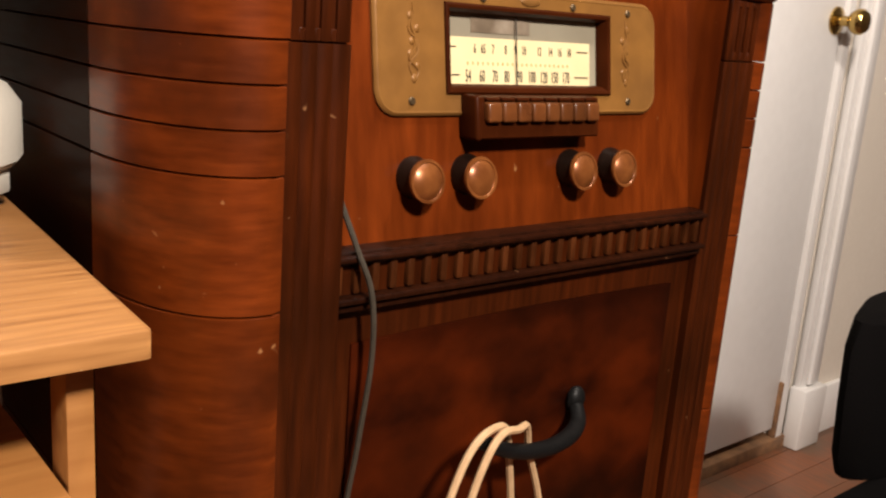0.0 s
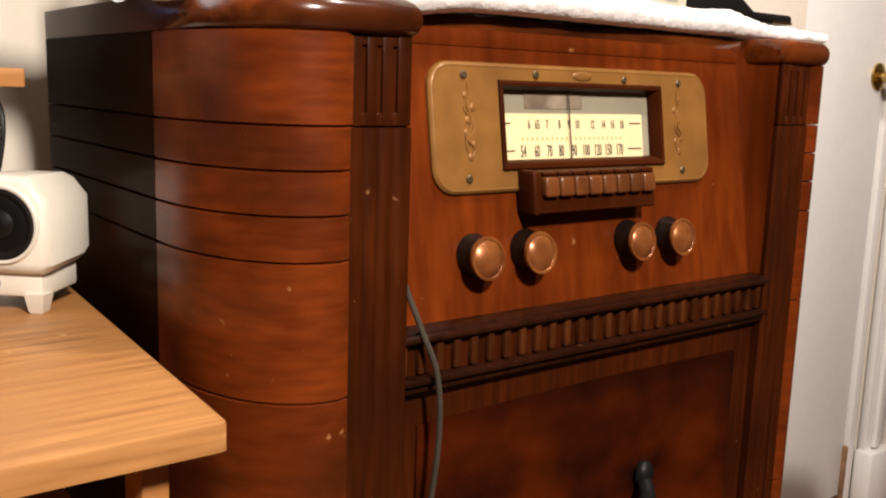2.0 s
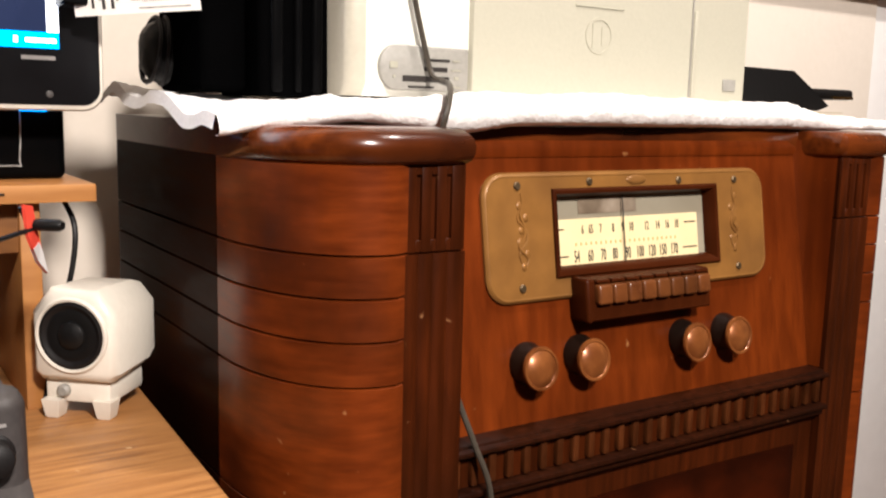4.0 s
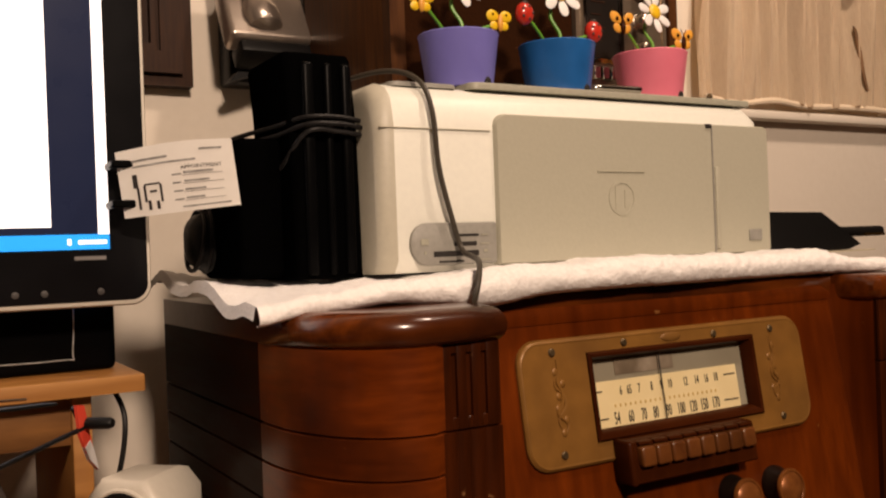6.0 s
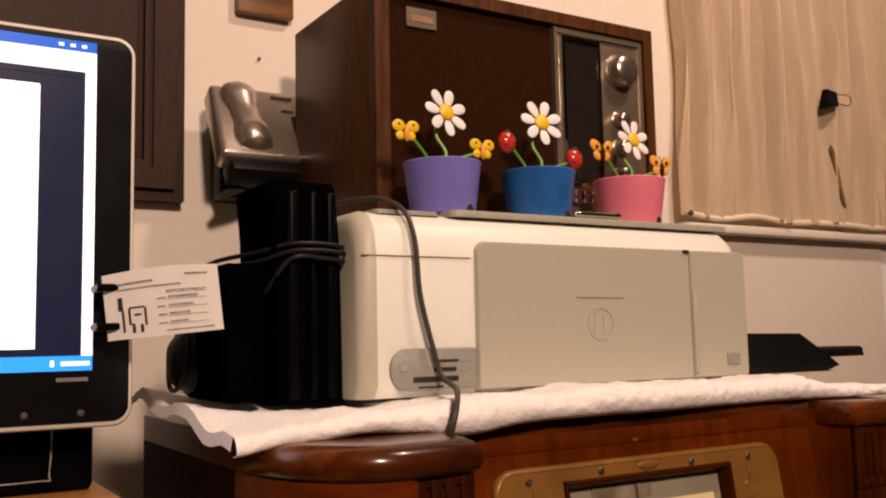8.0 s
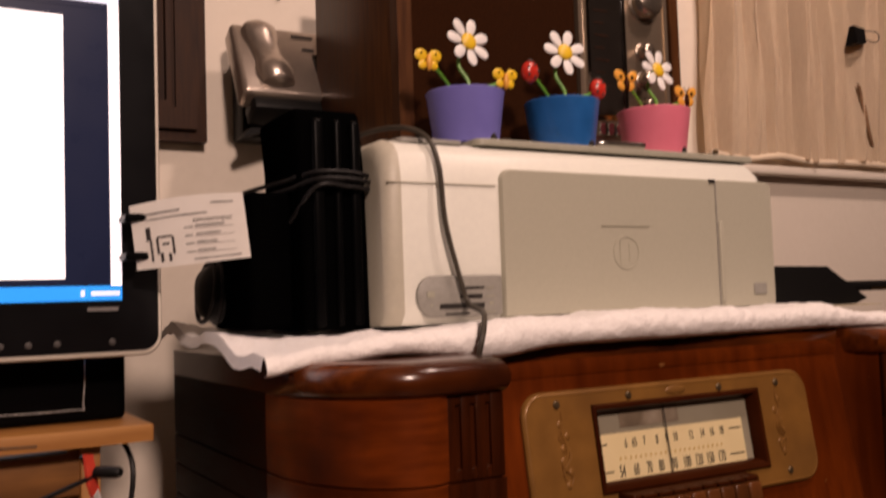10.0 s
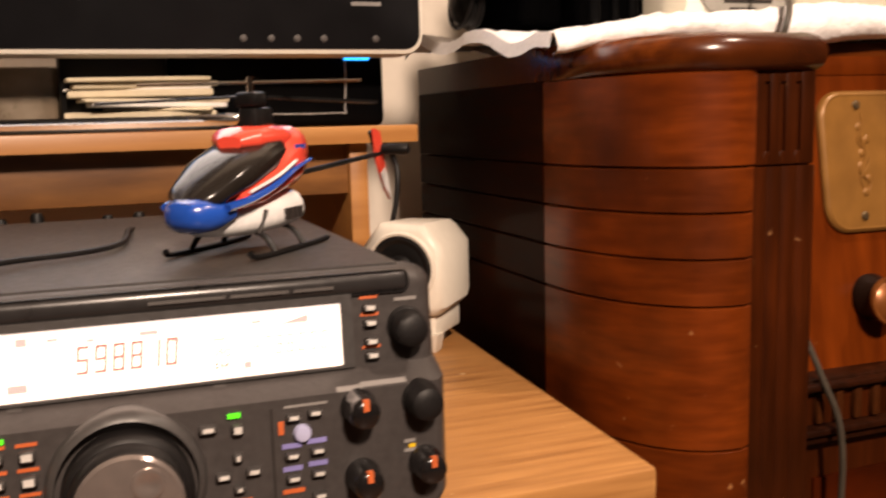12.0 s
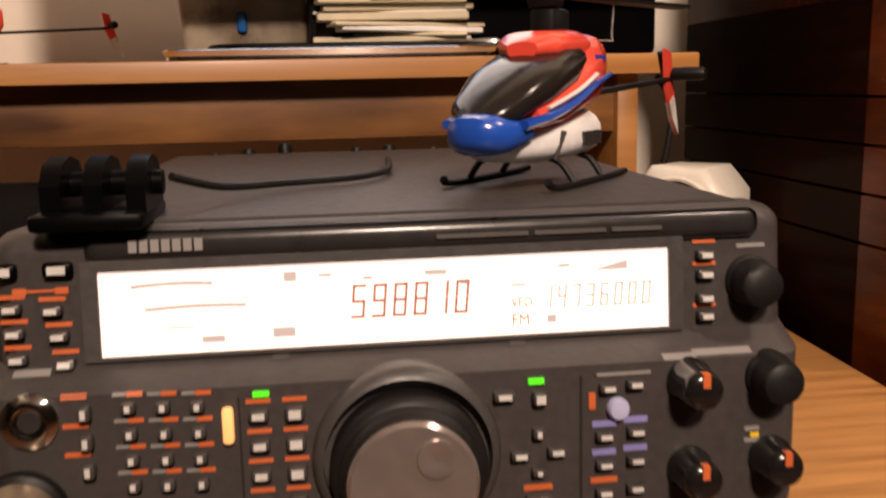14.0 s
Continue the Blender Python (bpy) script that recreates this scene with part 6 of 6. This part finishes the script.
def helicopter(name, m, label, main, nose, small=False):
    """A toy helicopter, nose towards local -y, standing on its skids at z = 0."""
    h = thing(name, m, label, "toy helicopter")

    def hull(sections, mat, pname, plabel=""):
        loops = []
        for y, zc, w, hh, drop in sections:
            loops.append([(w * math.copysign(abs(math.cos(a)) ** 0.75, math.cos(a)), y, zc + (hh if math.sin(a) > 0 else drop) * math.copysign(abs(math.sin(a)) ** 0.8, math.sin(a))) for a in [2 * math.pi * k / 20 for k in range(20)]])
        return part(pname, loft(loops), mat, h, plabel, world_space=False)

    # lower belly, nose cap, side band, upper cowl, canopy glass
    hull([(-0.040, 0.0200, 0.004, 0.004, 0.004), (-0.034, 0.0185, 0.011, 0.008, 0.0065), (-0.015, 0.0180, 0.0165, 0.012, 0.008), (0.010, 0.0185, 0.0179, 0.013, 0.0080), (0.022, 0.0200, 0.0168, 0.013, 0.0080), (0.026, 0.0210, 0.0120, 0.011, 0.007)], WHITE_GLOSS, "belly", "white lower fuselage")
    hull([(-0.0525, 0.0245, 0.003, 0.003, 0.003), (-0.051, 0.0245, 0.0075, 0.0065, 0.006), (-0.046, 0.0240, 0.0115, 0.0085, 0.0085), (-0.040, 0.0240, 0.0138, 0.0075, 0.0085), (-0.033, 0.0250, 0.0150, 0.0055, 0.006)], nose, "nose", "rounded blue nose")
    hull([(-0.028, 0.0275, 0.0150, 0.010, 0.004), (-0.012, 0.0310, 0.0175, 0.016, 0.006), (0.006, 0.0385, 0.0184, 0.021, 0.009), (0.022, 0.0450, 0.0172, 0.019, 0.014), (0.033, 0.0510, 0.0145, 0.015, 0.016), (0.038, 0.0520, 0.0100, 0.010, 0.010)], main, "cowl", "red upper fuselage")
    hull([(-0.048, 0.0280, 0.004, 0.003, 0.003), (-0.040, 0.0330, 0.0130, 0.006, 0.006), (-0.022, 0.0420, 0.0174, 0.009, 0.010), (-0.002, 0.0495, 0.0178, 0.010, 0.013), (0.009, 0.0535, 0.0160, 0.007, 0.010)], SMOKE, "canopy_glass", "dark smoked windscreen")
    hull([(-0.012, 0.0580, 0.006, 0.003, 0.004), (-0.006, 0.0590, 0.0125, 0.0065, 0.006), (0.014, 0.0600, 0.0140, 0.0070, 0.008), (0.032, 0.0570, 0.0105, 0.006, 0.008), (0.036, 0.0560, 0.006, 0.004, 0.004)], main, "roof", "red rotor fairing")
    for s in (-1, 1):
        bm = tube([(s * 0.0145, -0.040, 0.0275), (s * 0.0172, -0.024, 0.0305), (s * 0.0188, -0.006, 0.0360), (s * 0.0188, 0.012, 0.0430), (s * 0.0172, 0.030, 0.0470)], lambda u: 0.0022 * (1 - 0.6 * u), 6)
        part("blue_stripe", bm, nose, h, world_space=False)
        bm = tube([(s * 0.0160, -0.024, 0.0335), (s * 0.0182, -0.004, 0.0400), (s * 0.0180, 0.014, 0.0470)], 0.0009, 6)
        part("white_stripe", bm, WHITE_GLOSS, h, world_space=False)
        bars = bmesh.new()
        for k in range(4):
            box(s * 0.0178 - 0.0006, s * 0.0178 + 0.0006, 0.002 + k * 0.0042, 0.0052 + k * 0.0042, 0.0165, 0.0225, bm=bars)
        part("side_marking", bars, INK, h, "black marking as plain bars", world_space=False)
        part("vent", tube([(s * 0.0150, -0.0175, 0.0120), (s * 0.0168, -0.0130, 0.0235)], 0.0011, 6), INK, h, world_space=False)
        part("cowl_print", box(s * 0.0150 - 0.001, s * 0.0150 + 0.001, 0.018, 0.0275, 0.0530, 0.0555), nose, h, world_space=False)
        part("skid", tube([(s * 0.020, -0.034, 0.0045), (s * 0.021, -0.026, 0.0018), (s * 0.021, 0.022, 0.0016), (s * 0.021, 0.036, 0.0022)], 0.0015, 7), BLACK, h, world_space=False)
        for y in (-0.014, 0.012):
            part("skid_strut", tube([(s * 0.009, y, 0.013), (s * 0.016, y, 0.010), (s * 0.021, y, 0.002)], 0.0013, 6), BLACK, h, world_space=False)
    part("tail_boom", tube([(0, 0.020, 0.036), (0, 0.09, 0.040), (0, 0.155, 0.044)], 0.0017, 7), BLACK, h, world_space=False)
    fin = loft([[(x, 0.147, 0.062), (x, 0.156, 0.060), (x, 0.160, 0.044), (x, 0.166, 0.022), (x, 0.170, 0.010), (x, 0.160, 0.020), (x, 0.150, 0.040)] for x in (-0.0009, 0.0009)])
    tail = part("tail_fin", fin, main, h, "red and white tail fin", world_space=False)
    part("fin_tip", loft([[(x, 0.161, 0.034), (x, 0.165, 0.026), (x, 0.170, 0.010), (x, 0.160, 0.020), (x, 0.155, 0.030)] for x in (-0.0012, 0.0012)]), WHITE_GLOSS, h, world_space=False)
    part("tail_motor", lathe([(0.0042, 0), (0.0042, 0.014), (0.003, 0.016)], (0.002, 0.157, 0.047), "x", 14), BLACK, h, world_space=False)
    part("tail_rotor", tube([(-0.003, 0.150, 0.060), (-0.004, 0.157, 0.047), (-0.003, 0.164, 0.030)], lambda u: 0.0006 + 0.0022 * abs(u - 0.5), 5), BLACK, h, world_space=False)
    part("rotor_mast", lathe([(0.0015, 0.06), (0.0015, 0.092), (0, 0.092)], (0, 0.008, 0), "z", 10), CHROME, h, world_space=False)
    part("rotor_head", box(-0.006, 0.006, 0.003, 0.013, 0.076, 0.084, 0.002, 2), BLACK, h, world_space=False)
    part("frame_block", box(-0.005, 0.005, 0.004, 0.020, 0.056, 0.076, 0.002, 2), BLACK, h, world_space=False)
    a = radians(62)
    for s in (-1, 1):
        d = Vector((math.cos(a), math.sin(a), 0)) * s
        side = Vector((-d.y, d.x, 0))
        loops = []
        for u, w in ((0.008, 0.002), (0.02, 0.004), (0.04, 0.0065), (0.068, 0.006), (0.071, 0.004)):
            c = Vector((0, 0.008, 0.081 - 0.05 * u)) + d * u
            loops.append([tuple(c + side * w), tuple(c + side * w + Vector((0, 0, 0.0012))), tuple(c - side * w * 0.6 + Vector((0, 0, 0.0016))), tuple(c - side * w * 0.6)])
        part("rotor_blade", loft(loops), BLACK, h, "dark rotor blade", world_space=False)
    part("flybar", tube([(-0.045, -0.012, 0.089), (0, 0.008, 0.089), (0.045, 0.028, 0.089)], 0.0008, 6), CHROME, h, world_space=False)
    return h


helicopter("toy_helicopter", pose(-0.307, -0.004, RZ1, 0, 0, -39) @ Matrix.Diagonal((1.12, 1.1, 0.93, 1)), "red, white and blue toy helicopter on the transceiver", RED, BLUE)
small = helicopter("toy_helicopter", pose(-0.630, 0.30, 0.911, 0, 0, -62) @ Matrix.Scale(0.62, 4), "small red toy helicopter standing on the monitor shelf", RED, RED)


def shelf_clutter():
    tr = thing("tray", (-0.38, 0.33, 0.911), "shallow silver tray on the monitor shelf", "tray")
    part("tray_body", flat(round_rect(-0.494, -0.272, 0.252, 0.44, 0.012), 0.9115, 0.9155, 0.001), CHROME, tr)
    part("tray_rim", loft([[(x, y, z) for x, y in inset(round_rect(-0.496, -0.270, 0.250, 0.442, 0.012), d)] for z, d in ((0.914, 0.002), (0.9175, 0.0), (0.9185, 0.001), (0.9155, 0.004))], caps=False), CHROME, tr)
    b = thing("plastic_box", (-0.445, 0.35, 0.916), "milky plastic box of odds and ends on the tray", "box")
    part("box_body", loft([[(x, y, z) for x, y in inset(round_rect(-0.492, -0.398, 0.31, 0.41, 0.008), d)] for z, d in ((0.9158, 0.004), (0.961, 0.0), (0.962, 0.001))]), CLEAR_BIN, b)
    part("blue_item", box(-0.450, -0.443, 0.3085, 0.3120, 0.932, 0.946, 0.003, 2), POT_BLUE, b)
    rng = random.Random(5)
    z = 0.916
    for k in range(9):
        hh = rng.uniform(0.002, 0.0055)
        p = thing("paper_bundle", (-0.34, 0.33, z), "cream folded papers and envelopes stacked on the tray", "papers", "stacked papers")
        bm = box(-0.052 - rng.uniform(0, 0.006), 0.050 + rng.uniform(0, 0.006), -0.042, 0.05, 0, hh, 0.0009, 1)
        rot = pose(-0.338 + rng.uniform(-0.006, 0.006), 0.322 + rng.uniform(-0.004, 0.006), z, rng.uniform(-0.9, 0.9), rng.uniform(-1.2, 1.2), rng.uniform(-15, 15))
        bmesh.ops.transform(bm, matrix=rot, verts=bm.verts)
        part("paper_sheet", bm, PAPER_OLD if k % 3 else PAPER, p)
        z += hh + 0.0004
    for a, ln in ((12, 0.07), (-25, 0.055)):
        p = thing("pen", (-0.30, 0.27, 0.917), "pen lying on the silver tray", "pen", "pens on the tray")
        bm = lathe([(0.001, 0), (0.0032, 0.003), (0.0034, ln), (0.001, ln + 0.003)], (0, 0, 0), "x", 10)
        bmesh.ops.transform(bm, matrix=pose(-0.325, 0.266, 0.9195, 0, 0, a), verts=bm.verts)
        part("barrel", bm, CHROME, p)


shelf_clutter()


# ---------------------------------------------------------------- right of the console
def office_chair():
    c = thing("office_chair", (0.90, -0.24, FLOOR), "black cloth office chair near the door", "chair")
    loops = []
    for z, w, d in ((0.37, 0.143, 0.0), (0.40, 0.161, 0.0), (0.47, 0.165, 0.003), (0.54, 0.161, 0.008), (0.575, 0.143, 0.010), (0.585, 0.11, 0.013)):
        loops.append([(0.90 + w * math.cos(a), -0.025 + d + 0.04 * math.sin(a), z) for a in [2 * math.pi * k / 24 for k in range(24)]])
    part("backrest", loft(loops), CHAIR_BLACK, c)
    part("seat", box(0.70, 1.10, -0.44, -0.03, 0.29, 0.37, 0.03, 3), CHAIR_BLACK, c)
    part("column", lathe([(0.03, FLOOR + 0.05), (0.03, 0.30)], (0.90, -0.24, 0), "z", 16), BLACK, c)
    for k in range(5):
        a = 2 * math.pi * k / 5 + 0.3
        part("base_leg", tube([(0.90, -0.24, FLOOR + 0.07), (0.90 + 0.25 * math.cos(a), -0.24 + 0.25 * math.sin(a), FLOOR + 0.018)], 0.018, 8), BLACK, c)
    c.location.x += 0.05


office_chair()


def floor_boards():
    me = None
    for k in range(44):
        y0 = -3.0 + k * 0.0817
        for j in range(2):
            x0 = -2.2 + (0.0 if j == 0 else 1.7 + 0.9 * ((k * 7) % 5) / 5)
            x1 = 2.2 if j else -2.2 + 1.7 + 0.9 * ((k * 7) % 5) / 5
            bm = box(x0 + 0.001, x1 - 0.001, y0 + 0.0008, y0 + 0.0809, FLOOR - 0.012, FLOOR)
            part("floor_board", bm, FLOOR_MAT, room_floor, smooth=False)


floor_boards()
